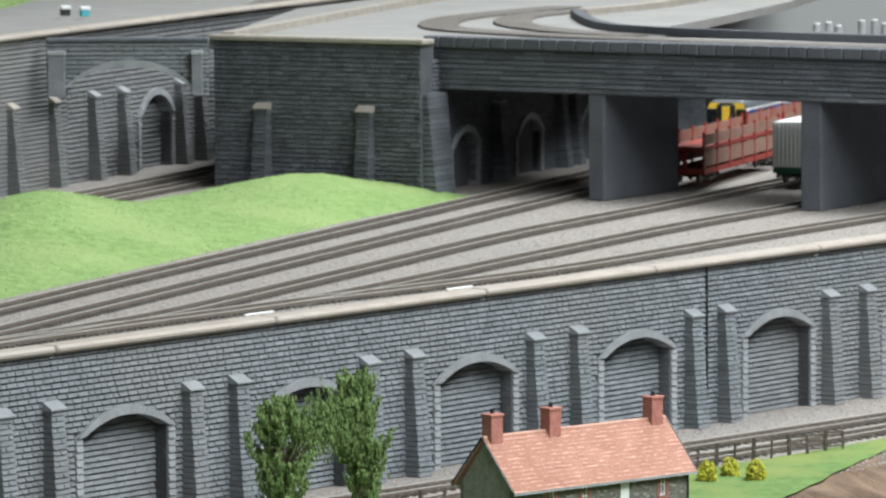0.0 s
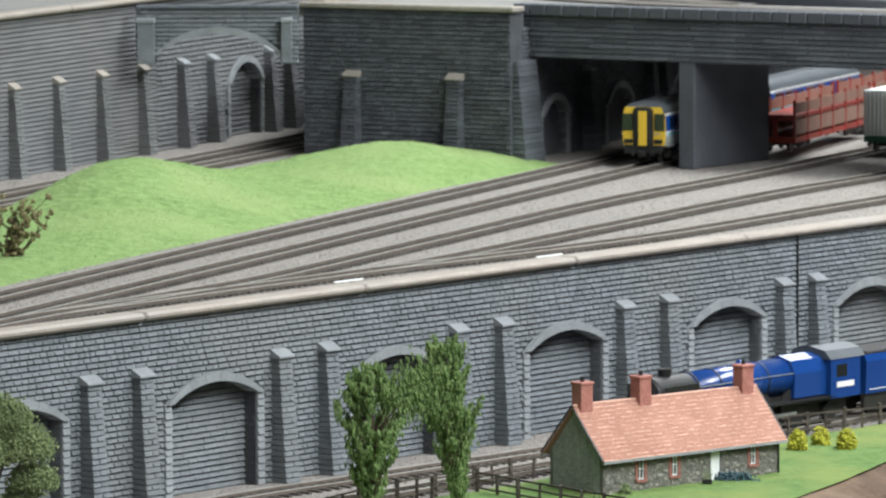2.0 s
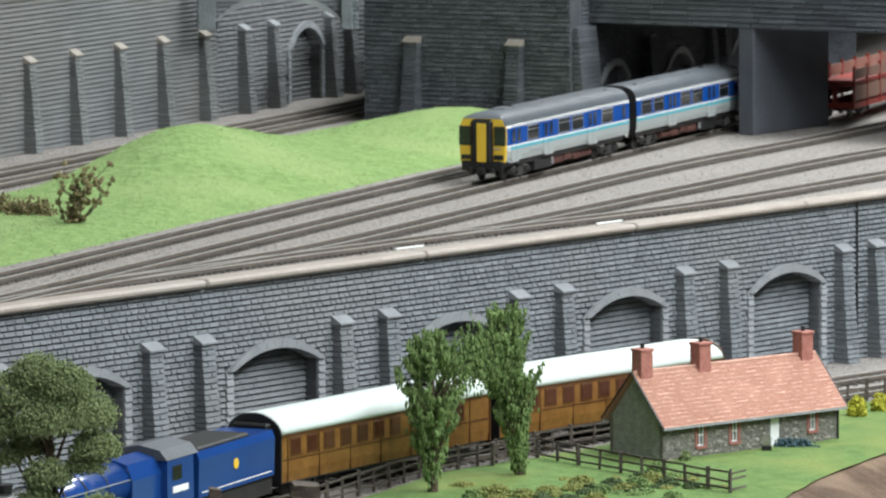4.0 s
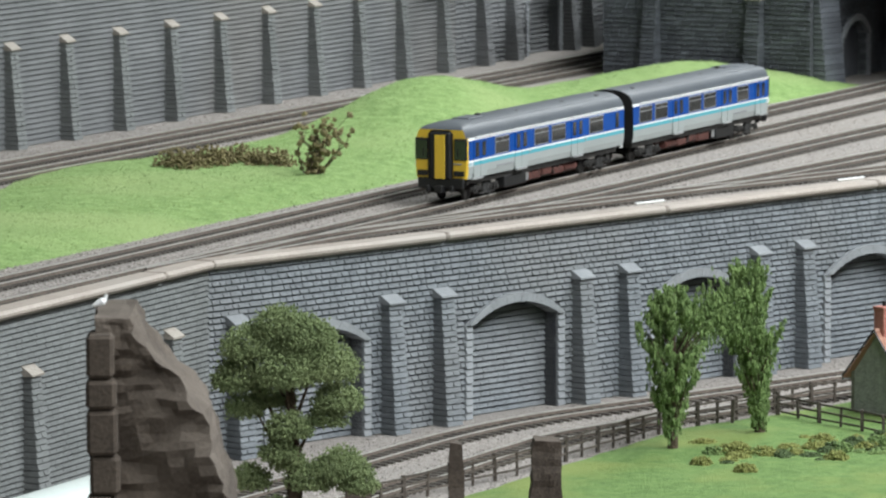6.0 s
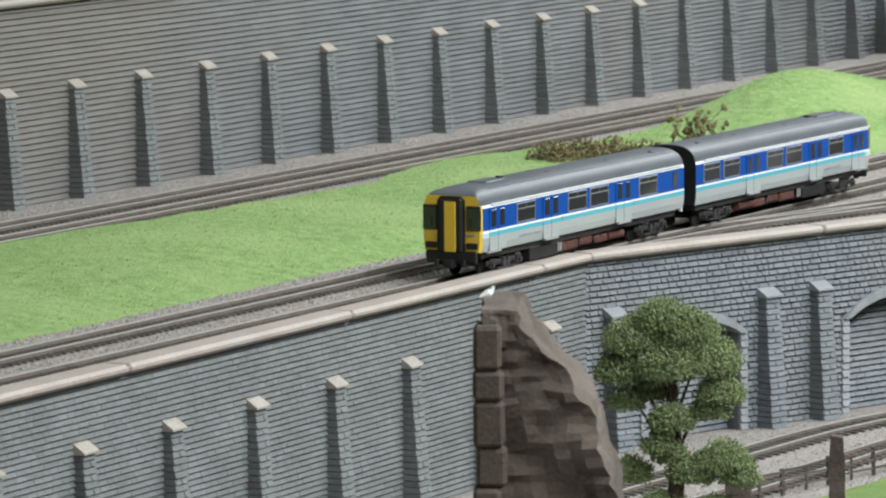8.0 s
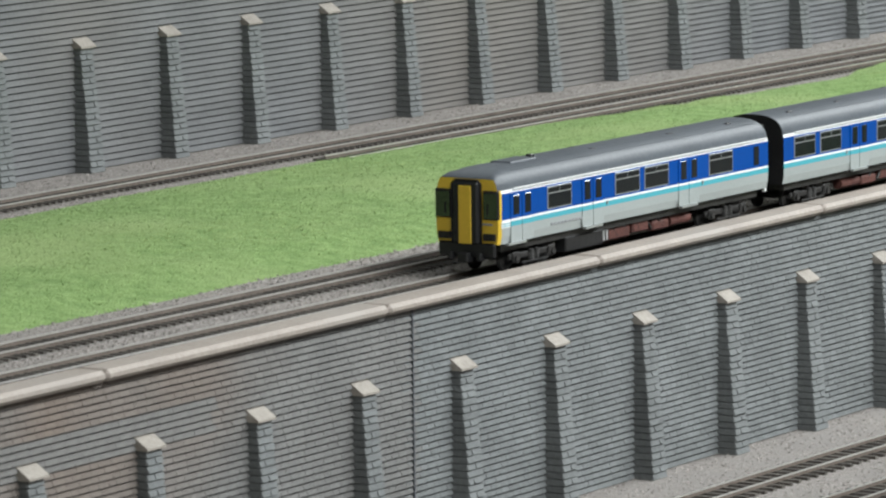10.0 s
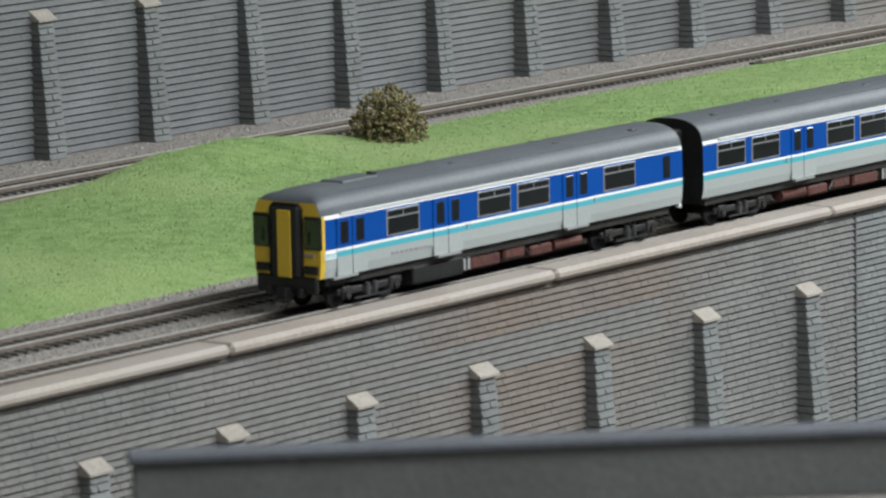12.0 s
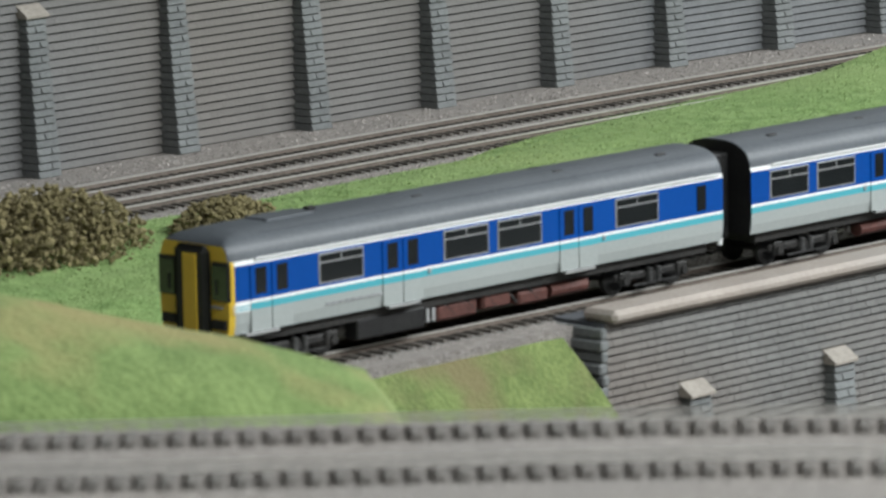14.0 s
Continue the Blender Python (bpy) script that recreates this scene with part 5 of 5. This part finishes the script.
    for x in (0.0050, 0.0525, 0.1378):
        ch = part("chimney", boxes((x - 0.0048, x + 0.0048, D / 2 - 0.0045, D / 2 + 0.0045, zr - 0.007, 0.0655), bevel=0.0003), BRICKRED, c, "red brick chimney")
        part("crown", boxes((x - 0.0054, x + 0.0054, D / 2 - 0.0051, D / 2 + 0.0051, 0.0655, 0.0672), bevel=0.0003), BRICKRED, ch)
        bm = bmesh.new()
        part("pot", cylinder(bm, (x, D / 2, 0.0672), (x, D / 2, 0.0702), 0.0014, 0.0012, n=10), BLACK, ch)
    for k, (cx, w, z0, z1) in enumerate(holes):
        a, b = cx - w / 2, cx + w / 2
        if k == 2:
            part("door", boxes((a, b, 0.0005, 0.0015, 0, z1), bevel=0.0002), WHITE, c, "pale blue-white plank door")
            continue
        win = part("window", boxes((a, a + 0.0006, 0.0004, 0.0016, z0, z1), (b - 0.0006, b, 0.0004, 0.0016, z0, z1), (a, b, 0.0004, 0.0016, z1 - 0.0006, z1), (a, b, 0.0004, 0.0016, z0, z0 + 0.0006),
                                   (cx - 0.0003, cx + 0.0003, 0.0006, 0.0014, z0, z1), (a, b, 0.0006, 0.0014, (z0 + z1) / 2 - 0.0003, (z0 + z1) / 2 + 0.0003)), WHITE, c, "white sash window")
        part("pane", boxes((a, b, 0.0016, 0.002, z0, z1)), GLASS, win)
        for e in (a - 0.0019, b):
            part("brick_reveal", boxes((e, e + 0.0019, -0.0006, 0.0005, z0 - 0.0006, z1)), BRICKRED, win)
        part("sill", boxes((a - 0.0015, b + 0.0015, -0.0012, 0.0006, z0 - 0.0016, z0 - 0.0002)), BRICKRED, win)
    bm = bmesh.new()
    part("downpipe", cylinder(bm, (L - 0.001, -0.0009, 0), (L - 0.001, -0.0009, ze - 0.002), 0.0006, n=8), BLACK, c)
    return c


cottage()


# ---- fences ----
def fence(pts, label, rails=3, h=0.0155):
    n = len(pts)
    a = pts[0]
    fe = thing("timber_fence", pose(a[0], a[1], ZL + 0.0005), label, "fence", "garden fences")
    r = random.Random(n)
    loc = [(p[0] - a[0], p[1] - a[1]) for p in pts]
    for i, (x, y) in enumerate(loc):
        w = 0.0011 if i % 2 == 0 else 0.0008
        hh = (h if i % 2 == 0 else h * 0.87) * r.uniform(0.94, 1.06)
        t = pose(x, y, 0, r.uniform(-3, 3), r.uniform(-3, 3), r.uniform(0, 40))
        part("post", box(bmesh.new(), -w, w, -w, w, 0, hh, bevel=0.0002), TIMBER, fe).matrix_basis = t
    for (x0, y0), (x1, y1) in zip(loc, loc[1:]):
        L = math.hypot(x1 - x0, y1 - y0)
        for k in range(rails):
            z = h * (0.28 + 0.29 * k) + r.uniform(-0.0004, 0.0004)
            part("rail", boxes((0, L, -0.0003, 0.0003, z - 0.0006, z + 0.0006)), TIMBER, fe).matrix_basis = pose(x0, y0, 0, 0, r.uniform(-1.2, 1.2), math.degrees(math.atan2(y1 - y0, x1 - x0)))
    return fe


def between(a, b, n):
    return [(a[0] + (b[0] - a[0]) * i / n, a[1] + (b[1] - a[1]) * i / n) for i in range(n + 1)]


fence(between((-0.415, 2.86), (-0.3447, 2.9994), 7) + between((-0.3447, 2.9994), (-0.2806, 3.1676), 9)[1:] + between((-0.2806, 3.1676), (-0.1987, 3.2977), 8)[1:] + between((-0.1987, 3.2977), (-0.0317, 3.5157), 13)[1:] + between((-0.0317, 3.5157), (0.0641, 3.6035), 8)[1:],
      "dark weathered post and rail fence along the lower track")
fence(between((-0.2407, 3.2141), (-0.2159, 3.2472), 2) + between((-0.2159, 3.2472), (-0.0932, 3.1047), 9)[1:], "dark post and rail fence across the garden")
gate = thing("garden_gate", pose(-0.0932, 3.1047, ZL + 0.0005, 0, 0, 62), "narrow dark timber garden gate", "gate")
part("leaf", boxes((0.001, 0.018, -0.0003, 0.0003, 0.003, 0.0042), (0.001, 0.018, -0.0003, 0.0003, 0.009, 0.0102), (0.001, 0.018, -0.0003, 0.0003, 0.0125, 0.0135), (0.0, 0.0012, -0.0005, 0.0005, 0, 0.016)), TIMBER, gate)


# ---- foliage ----
def clumps(centres, size, rng, stretch=1.0):
    """Small jagged clumps of foliage: squashed eight-sided lumps with torn outlines."""
    v, f = [], []
    for c in centres:
        s = size * rng.uniform(0.5, 1.35)
        q = Euler((rng.uniform(-0.7, 0.7), rng.uniform(-0.7, 0.7), rng.uniform(0, 6.3))).to_matrix()
        k = len(v)
        for d in ((1, 0, 0), (0, 1, 0), (-1, 0, 0), (0, -1, 0), (0, 0, 1), (0, 0, -1)):
            p = q @ (Vector(d) * s * rng.uniform(0.45, 1.3))
            v.append((c[0] + p.x, c[1] + p.y, c[2] + p.z * stretch))
        for a, b in ((0, 1), (1, 2), (2, 3), (3, 0)):
            f += [(k + a, k + b, k + 4), (k + b, k + a, k + 5)]
    return v, f


def poplar(x, y, h, w, seed, lean=0.0, arm=()):
    rng = random.Random(seed)
    t = thing("poplar_tree", pose(x, y, ZL + 0.0005), "slender bright green poplar tree in the garden", "tree", "poplar trees")
    bm = bmesh.new()
    cylinder(bm, (0, 0, 0), (lean * 0.4, 0, h * 0.45), 0.0032, 0.002, 9)
    cylinder(bm, (lean * 0.4, 0, h * 0.45), (lean, 0, h * 0.93), 0.002, 0.0005, 8)
    for k in range(26):
        z = rng.uniform(0.1, 0.6) * h
        a = rng.uniform(0, 6.28)
        l = w * rng.uniform(0.4, 0.8)
        cylinder(bm, (lean * z / h, 0, z), (lean * z / h + l * math.cos(a), l * math.sin(a), z + h * rng.uniform(0.15, 0.28)), 0.0009, 0.0002, 5)
    part("trunk", bm, BARK, t)
    tips = []
    for k in range(150):
        a, z = rng.uniform(0, 6.28), 0.015 + 0.865 * rng.random() ** 0.9
        prof = min(0.14 + 1.45 * z, 1.0) * min(1.0, (1.02 - z) / 0.36)
        rad = w * prof * rng.uniform(0.3, 1.08)
        ln = h * rng.uniform(0.08, 0.2) * (1.1 - 0.5 * z)
        for j in range(40):
            u = j / 40
            tips.append((lean * z + rad * math.cos(a) * (0.62 + 0.4 * u ** 0.6) + rng.gauss(0, 0.0011), rad * math.sin(a) * (0.62 + 0.4 * u ** 0.6) + rng.gauss(0, 0.0011), h * z + ln * u))
    for a, b in zip(arm, arm[1:]):
        for j in range(900):
            q = Vector(a).lerp(Vector(b), j / 900)
            tips.append((q.x + rng.gauss(0, 0.0042), q.y + rng.gauss(0, 0.004), q.z + rng.gauss(0, 0.0075)))
    tips = [p for p in tips if p[2] < h * 1.02]
    v, f = clumps(tips, 0.0008, rng, 2.6)
    pydata("crown", v, f, LEAF, t)
    return t


poplar(-0.2663, 3.1042, 0.099, 0.0235, 3)
poplar(-0.2206, 3.1735, 0.106, 0.0205, 8, -0.009, [(0.0, 0, 0.05), (-0.014, -0.012, 0.070), (-0.026, -0.024, 0.079), (-0.034, -0.036, 0.066)])


def round_tree(x, y, seed):
    rng = random.Random(seed)
    t = thing("broadleaf_tree", pose(x, y, ZL), "dark green broadleaf tree with layered foliage", "tree")
    bm = bmesh.new()
    cylinder(bm, (0, 0, 0), (0.004, 0, 0.06), 0.0052, 0.0038, 10)
    cylinder(bm, (0.004, 0, 0.06), (0.001, 0, 0.13), 0.0038, 0.0012, 9)
    lobes = [(0.000, 0, 0.139, 0.015), (-0.015, 0, 0.129, 0.017), (0.014, 0, 0.134, 0.016), (-0.022, 0, 0.113, 0.015), (0.024, 0, 0.120, 0.018), (0.031, 0, 0.103, 0.013), (0.004, -0.008, 0.117, 0.016), (-0.020, 0, 0.098, 0.010),
             (0.025, 0, 0.094, 0.010), (-0.006, 0.006, 0.103, 0.012), (0.010, 0.0, 0.127, 0.014), (0.033, 0, 0.070, 0.015), (0.016, 0, 0.064, 0.013), (0.004, 0, 0.072, 0.010), (-0.017, 0, 0.063, 0.011), (0.042, 0, 0.062, 0.011), (0.0, 0, 0.045, 0.015), (0.028, 0, 0.042, 0.016), (0.006, -0.008, 0.090, 0.012), (0.0, -0.008, 0.078, 0.010)]
    lobes = [(lx * 0.9 - 0.003, ly, lz, lr * 0.95) for lx, ly, lz, lr in lobes]
    for lx, ly, lz, lr in lobes[:8]:
        cylinder(bm, (0.002, 0, max(0.05, lz - 0.035)), (lx * 0.8, ly, lz), 0.0012, 0.0004, 6)
    part("trunk", bm, BARK, t)
    pts = []
    for lx, ly, lz, lr in lobes:
        for k in range(int(4200 * (lr / 0.018) ** 2)):
            d = Vector((rng.gauss(0, 1), rng.gauss(0, 1), rng.gauss(0, 1))).normalized()
            rr = lr * rng.uniform(0.62, 1.03)
            pts.append((lx + d.x * rr + rng.gauss(0, 0.0012), ly + d.y * rr * 0.9, lz + d.z * rr * 0.55 - 0.25 * (d.x * d.x + d.y * d.y) * rr + rng.gauss(0, 0.0012)))
    v, f = clumps(pts, 0.00066, rng, 1.3)
    pydata("crown", v, f, LEAFDARK, t)
    return t


round_tree(-0.408, 2.585, 5)


def shrub(name, x, y, z, rx, ry, h, mat, n, size, seed, label, category="shrub", group=""):
    rng = random.Random(seed)
    s = thing(name, pose(x, y, z), label, category, group)
    bm = bmesh.new()
    pts = []
    for k in range(7):
        a = rng.uniform(0, 6.28)
        cylinder(bm, (0, 0, -0.001), (rx * 0.6 * math.cos(a), ry * 0.6 * math.sin(a), h * 0.6), 0.0007, 0.0003, 5)
    part("stem", bm, BARK, s)
    for k in range(n):
        d = Vector((rng.gauss(0, 1), rng.gauss(0, 1), abs(rng.gauss(0, 1)))).normalized()
        q = rng.uniform(0.5, 1.08)
        pts.append((d.x * rx * q, d.y * ry * q, d.z * h * q + 0.0006))
    v, f = clumps(pts, size, rng, 1.0)
    pydata("foliage", v, f, mat, s)
    return s


for k, (x, y, s) in enumerate(((-0.0244, 3.4415, 0.0065), (-0.0101, 3.4661, 0.006), (0.0067, 3.4474, 0.0068))):
    shrub("yellow_shrub", x, y, ZL + 0.001, s, s, s * 2.0, LEAFYELLOW, 420, 0.0012, 20 + k, "small round yellow-green garden shrub", group="yellow shrubs")
shrub("flower_bed", -0.0625, 3.300, ZL + 0.001, 0.0155, 0.004, 0.0055, FLOWERBLUE, 420, 0.0011, 31, "low blue-green flower bed under the cottage window", "flower bed")
shrub("white_flowers", -0.125, 3.2355, ZL + 0.001, 0.004, 0.003, 0.007, LEAFDARK, 150, 0.001, 32, "dark leaved pot plant with white flowers", "plant")
lumps = random.Random(77)
for k in range(70):
    t_ = lumps.random()
    x, y = -0.245 + 0.135 * t_ + lumps.gauss(0, 0.011), 3.075 + 0.075 * t_ + lumps.gauss(0, 0.026)
    r_ = lumps.uniform(0.0028, 0.0085)
    shrub("garden_bush", x, y, ZL + 0.001, r_, r_ * 0.8, r_ * lumps.uniform(0.3, 0.9), (BUSHDARK, MOSS, MOSS, LEAF)[k % 4], int(90 + r_ * 26000), 0.0010, 40 + k, "low uneven green bush on the garden grass", "bush", "garden bushes")
# White strips stand in for the glints on the rails here.
for k, (x, y) in enumerate(((-0.193, 3.6045), (-0.312, 3.4385))):
    piece = thing("rail_offcut", pose(x, y, ZB, 0, 0, 54.7), "short white strip standing in for a glint on the rail", "rail piece", "rail pieces")
    part("glint_strip", boxes((-0.014, 0.014, -0.0007, 0.0007, 0.0007, 0.0016), bevel=0.0002), WHITE, piece)
    part("glint_base", boxes((-0.014, 0.014, -0.0012, 0.0012, 0.0, 0.0007)), RAIL, piece)
pot = thing("planter", pose(-0.0775, 3.284, ZL + 0.001), "small black planter beside the cottage door", "planter")
part("tub", box(bmesh.new(), -0.003, 0.003, -0.0022, 0.0022, 0, 0.004, bevel=0.0003), BLACK, pot)
bm = bmesh.new()
for k in range(7):
    cylinder(bm, (0.0006 * (k - 3), 0, 0.003), (0.0011 * (k - 3), 0.001 * math.sin(k * 2), 0.009 + 0.001 * (k % 3)), 0.0003, 0.0001, 4)
part("leaf_tuft", bm, LEAFDARK, pot)

shrub("dry_bush", -1.003, 2.527, ZB + 0.004, 0.021, 0.017, 0.030, LEAFBROWN, 1500, 0.0013, 60, "round dry brown bush on the grass bank", "bush", "dry scrub")
shrub("dry_bush", -1.160, 1.745, ZB + 0.003, 0.036, 0.055, 0.029, LEAFBROWN, 4500, 0.0016, 61, "wide dry brown and green scrub on the grass bank", "bush", "dry scrub")
shrub("dry_bush", -1.128, 1.835, ZB + 0.003, 0.02, 0.03, 0.015, LEAFBROWN, 1800, 0.0015, 66, "low dry brown scrub on the grass bank", "bush", "dry scrub")
for k, (x, y) in enumerate(((-0.640, 3.560), (-0.622, 3.575), (-0.604, 3.588), (-0.580, 3.570))):
    shrub("brushwood", x, y, ZB + 0.003, 0.019, 0.015, 0.017, LEAFBROWN, 800, 0.0012, 62 + k, "low heap of dry brown brushwood", "brushwood", "dry scrub")


def twigs(x, y, seed):
    rng = random.Random(seed)
    t = thing("bare_sapling", pose(x, y, ZB + 0.004), "twisted bare brown sapling with sparse leaves", "sapling")
    bm = bmesh.new()
    ends = []
    for k in range(24):
        p = Vector((rng.uniform(-0.006, 0.006), rng.uniform(-0.004, 0.004), 0))
        for j in range(5):
            q = p + Vector((rng.gauss(0.001, 0.004), rng.gauss(0, 0.003), rng.uniform(0.003, 0.0105)))
            cylinder(bm, p, q, 0.0006 - 0.00009 * j, 0.0005 - 0.00009 * j, 5)
            p = q
            ends.append(tuple(p))
    part("branch", bm, BARK, t)
    v, f = clumps([e for e in ends for _ in range(3)], 0.0021, rng)
    pydata("foliage", v, f, LEAFBROWN, t)


twigs(-0.545, 3.533, 71)


# ---- rock and foreground ----
def rock(name, x, y, head, rows, depth, seed, label, z0=ZL, mat=None, cut=0.0):
    """A crag from level rows of (height, left, right) with broken faces."""
    t = thing(name, pose(x, y, z0, 0, 0, head), label, "rock", "rock stacks")
    n, amp = 32, min(1.0, depth / 0.015)
    rings = []
    for i in range(len(rows) * 5):
        u = i / (len(rows) * 5 - 1) * (len(rows) - 1)
        a = min(int(u), len(rows) - 2)
        fr = u - a
        h, l, r_ = [rows[a][k] + (rows[a + 1][k] - rows[a][k]) * fr for k in range(3)]
        ring_ = []
        for k in range(n):
            s = k / n * 4
            e, q = int(s), s - int(s)
            px, py = ((l + (r_ - l) * q, -depth), (r_, -depth + 2 * depth * q), (r_ - (r_ - l) * q, depth), (l, depth - 2 * depth * q))[e]
            j = Vector((px * 30, py * 30, h * 60))
            d = noise.noise(j + Vector((seed, 0, 0))) * 0.006 * amp + noise.noise(j * 3) * 0.0035 * amp + noise.noise(j * 7) * 0.0012 * amp
            ring_.append((px + d * (1 if px > (l + r_) / 2 else -1) * 0.6, py + d, h + noise.noise(j * 2) * 0.002))
        rings.append(ring_)
    bm = bmesh.new()
    loft(bm, rings)
    part("crag", bm, mat or ROCK, t)
    return t


rk = rock("rock_stack", -0.441, 2.268, 8.4, [(0.0, 0.002, 0.085), (0.06, 0.002, 0.072), (0.106, 0.002, 0.0604), (0.127, 0.002, 0.0545), (0.1437, 0.002, 0.048), (0.16, 0.002, 0.0345), (0.1745, 0.002, 0.0215), (0.183, 0.003, 0.0165)], 0.03, 2, "tall dark brown rock stack before the wall")
block_rng = random.Random(9)
z = 0.0
while z < 0.178:
    h = min(block_rng.uniform(0.012, 0.022), 0.183 - z)
    o = block_rng.uniform(-0.001, 0.0012)
    part("rock_block", boxes((o, 0.0125 + o + block_rng.uniform(-0.001, 0.001), -0.041 + o, -0.02, z, z + h - 0.0007), bevel=0.0016), ROCK, rk, "squared brown rock block")
    z += h
for k, (x, y, h, w) in enumerate(((-0.3456, 2.74, 0.058, 0.0035), (-0.2995, 2.745, 0.060, 0.007), (-0.40, 2.76, 0.030, 0.006))):
    rock("rock_post", x, y, 10, [(0.0, -w * 1.5, w * 1.6), (h * 0.6, -w, w * 1.2), (h, -w * 0.9, w * 1.0)], w, 5 + k, "weathered dark brown rock post")
perch = thing("white_bird", pose(-0.436, 2.262, ZL + 0.184, 0, 0, 30), "tiny white bird on top of the rock", "bird")
bm = bmesh.new()
cylinder(bm, (-0.003, 0, 0.002), (0.001, 0, 0.0035), 0.0006, 0.0019, 10)
cylinder(bm, (0.001, 0, 0.0035), (0.003, 0, 0.0045), 0.0019, 0.0009, 10)
part("bird_body", bm, WHITE, perch)
bm = bmesh.new()
part("bird_head", cylinder(bm, (0.0022, 0, 0.004), (0.0034, 0, 0.0066), 0.0011, 0.0007, 8), WHITE, perch)


def near_ledge():
    """Raised board close to the camera, with a dark parapet and two narrow tracks."""
    zt = 0.1115
    slab("near_ledge", [(-1.02, 0.80), (-0.70, 0.972), (-0.5154, 1.074), (-0.36, 1.153), (-0.10, 1.285), (-0.10, 0.45), (-0.9, 0.45)], zt - 0.02, zt, BALLAST, "pale ballasted ledge close to the camera", "ledge")
    m = pose(-0.508, 1.081, 0, 0, 0, 27)
    w = thing("parapet_girder", m, "dark grey girder parapet on the near ledge", "parapet")
    part("web", boxes((0, 0.42, -0.003, 0.003, zt, 0.1255), bevel=0.0005), DARKIRON, w)
    part("top_flange", boxes((-0.001, 0.421, -0.005, 0.005, 0.1255, 0.1275), bevel=0.0005), CONCRETE, w)
    for k in range(2):
        o = 0.012 + 0.046 * k
        line = [(-1.0 + o * 0.46, 0.815 - o * 0.886), (-0.6925 + o * 0.46, 0.9748 - o * 0.886), (-0.5154 + o * 0.46, 1.0674 - o * 0.886), (-0.25 + o * 0.4, 1.16 - o * 0.9)]
        track(line, "narrow_track", z=zt + 0.0037, label="narrow gauge track on the near ledge", bed=False, pitch=0.0053, sleeper=0.017, gauge=0.009, half=0.0012, web=False, wood=PALEBED)


near_ledge()


def near_hill():
    v, f = [], []
    nu, nv = 60, 40
    a, b = Vector((-1.06, 1.06)), Vector((-0.70, 1.300))
    d = (b - a).normalized()
    n = Vector((d.y, -d.x))
    L = (b - a).length
    for i in range(nu + 1):
        u = i / nu
        top = 0.135 - 0.028 * u / 0.5 if u < 0.5 else 0.107 - 0.038 * (u - 0.5) / 0.35 if u < 0.85 else 0.069 - 0.17 * ((u - 0.85) / 0.15) ** 1.3
        for j in range(nv + 1):
            w = -1 + 2 * j / nv
            p = a + d * (L * u) + n * (0.14 * w)
            z = -0.114 + (top + 0.114) * max(0.0, 1 - abs(w) ** 2.4) ** 0.8
            z += 0.002 * noisy(p.x, p.y, 30) + 0.001 * noisy(p.x, p.y, 120)
            v.append((p.x, p.y, z))
    for i in range(nu):
        for j in range(nv):
            k = i * (nv + 1) + j
            f.append((k, k + 1, k + nv + 2, k + nv + 1))
    ob = pydata("near_hill", v, f, HILLGRASS)
    ob.data.polygons.foreach_set("use_smooth", [True] * len(f))
    tagged(ob, "green grass covered hill before the upper line", "hill", kind="structure")


near_hill()


def embankment():
    v, f = [], []
    ny, nx = 70, 24
    for j in range(ny + 1):
        y = 0.8 + (1.708 - 0.8) * j / ny
        x0 = main_off(y, 0.036)[0]
        for i in range(nx + 1):
            t = i / nx
            x = x0 + 0.075 * t
            z = ZB - 0.002 - 0.11 * t ** 1.1 + 0.002 * noisy(x, y, 40) * min(1, 5 * t) + 0.001 * noisy(x, y, 150)
            v.append((x, y, z))
    for j in range(ny):
        for i in range(nx):
            k = j * (nx + 1) + i
            f.append((k, k + 1, k + nx + 2, k + nx + 1))
    ob = pydata("embankment", v, f, BANKGRASS)
    ob.data.polygons.foreach_set("use_smooth", [True] * len(f))
    tagged(ob, "green grass embankment where the wall ends", "grass", kind="structure")


embankment()


# ---- what moves ----
def motions():
    # distance of the train's front centre along the upper line, as its y
    keys = ((0, 4.775), (1.0, 4.55), (2.0, 4.329), (4.3, 3.797), (5.0, 3.636), (6.0, 3.398), (7.0, 3.159), (9.5, 2.591), (10.5, 2.371), (11.5, 2.141), (13.0, 1.799), (13.5, 1.690), (14.0, 1.573))
    for ob, lag in ((lead_car, 0.0), (rear_car, CL + 0.0165)):
        dy = lag * math.sin(radians(HEAD))
        walk(ob, [(t, pose(*main_off(y + dy, 0), 0, 0, 0, HEAD)) for t, y in keys])
    # the lower train: metres along its line at which its rear stands
    rear = ((0.0, 0.363), (1.5, 0.913), (2.2, 1.205), (4.3, 1.999), (5.0, 2.274), (5.5, 2.481), (14.0, 6.0))
    cars = ((engine, 0.0, 0.208), (coal_tender, 0.215, 0.098), (coach_a, 0.323, 0.214), (coach_b, 0.551, 0.214))
    for ob, lag, ln in cars:
        rows = []
        for k in range(0, 57):
            t = k * 0.25
            s = float(np.interp(t, [r[0] for r in rear], [r[1] for r in rear])) + 0.740 - lag
            a, b = at_length(low_pts, s)[0], at_length(low_pts, s - ln)[0]
            rows.append((t, pose(a.x, a.y, ZL + 0.0036, 0, 0, math.degrees(math.atan2(b.y - a.y, b.x - a.x)))))
        walk(ob, rows)


motions()
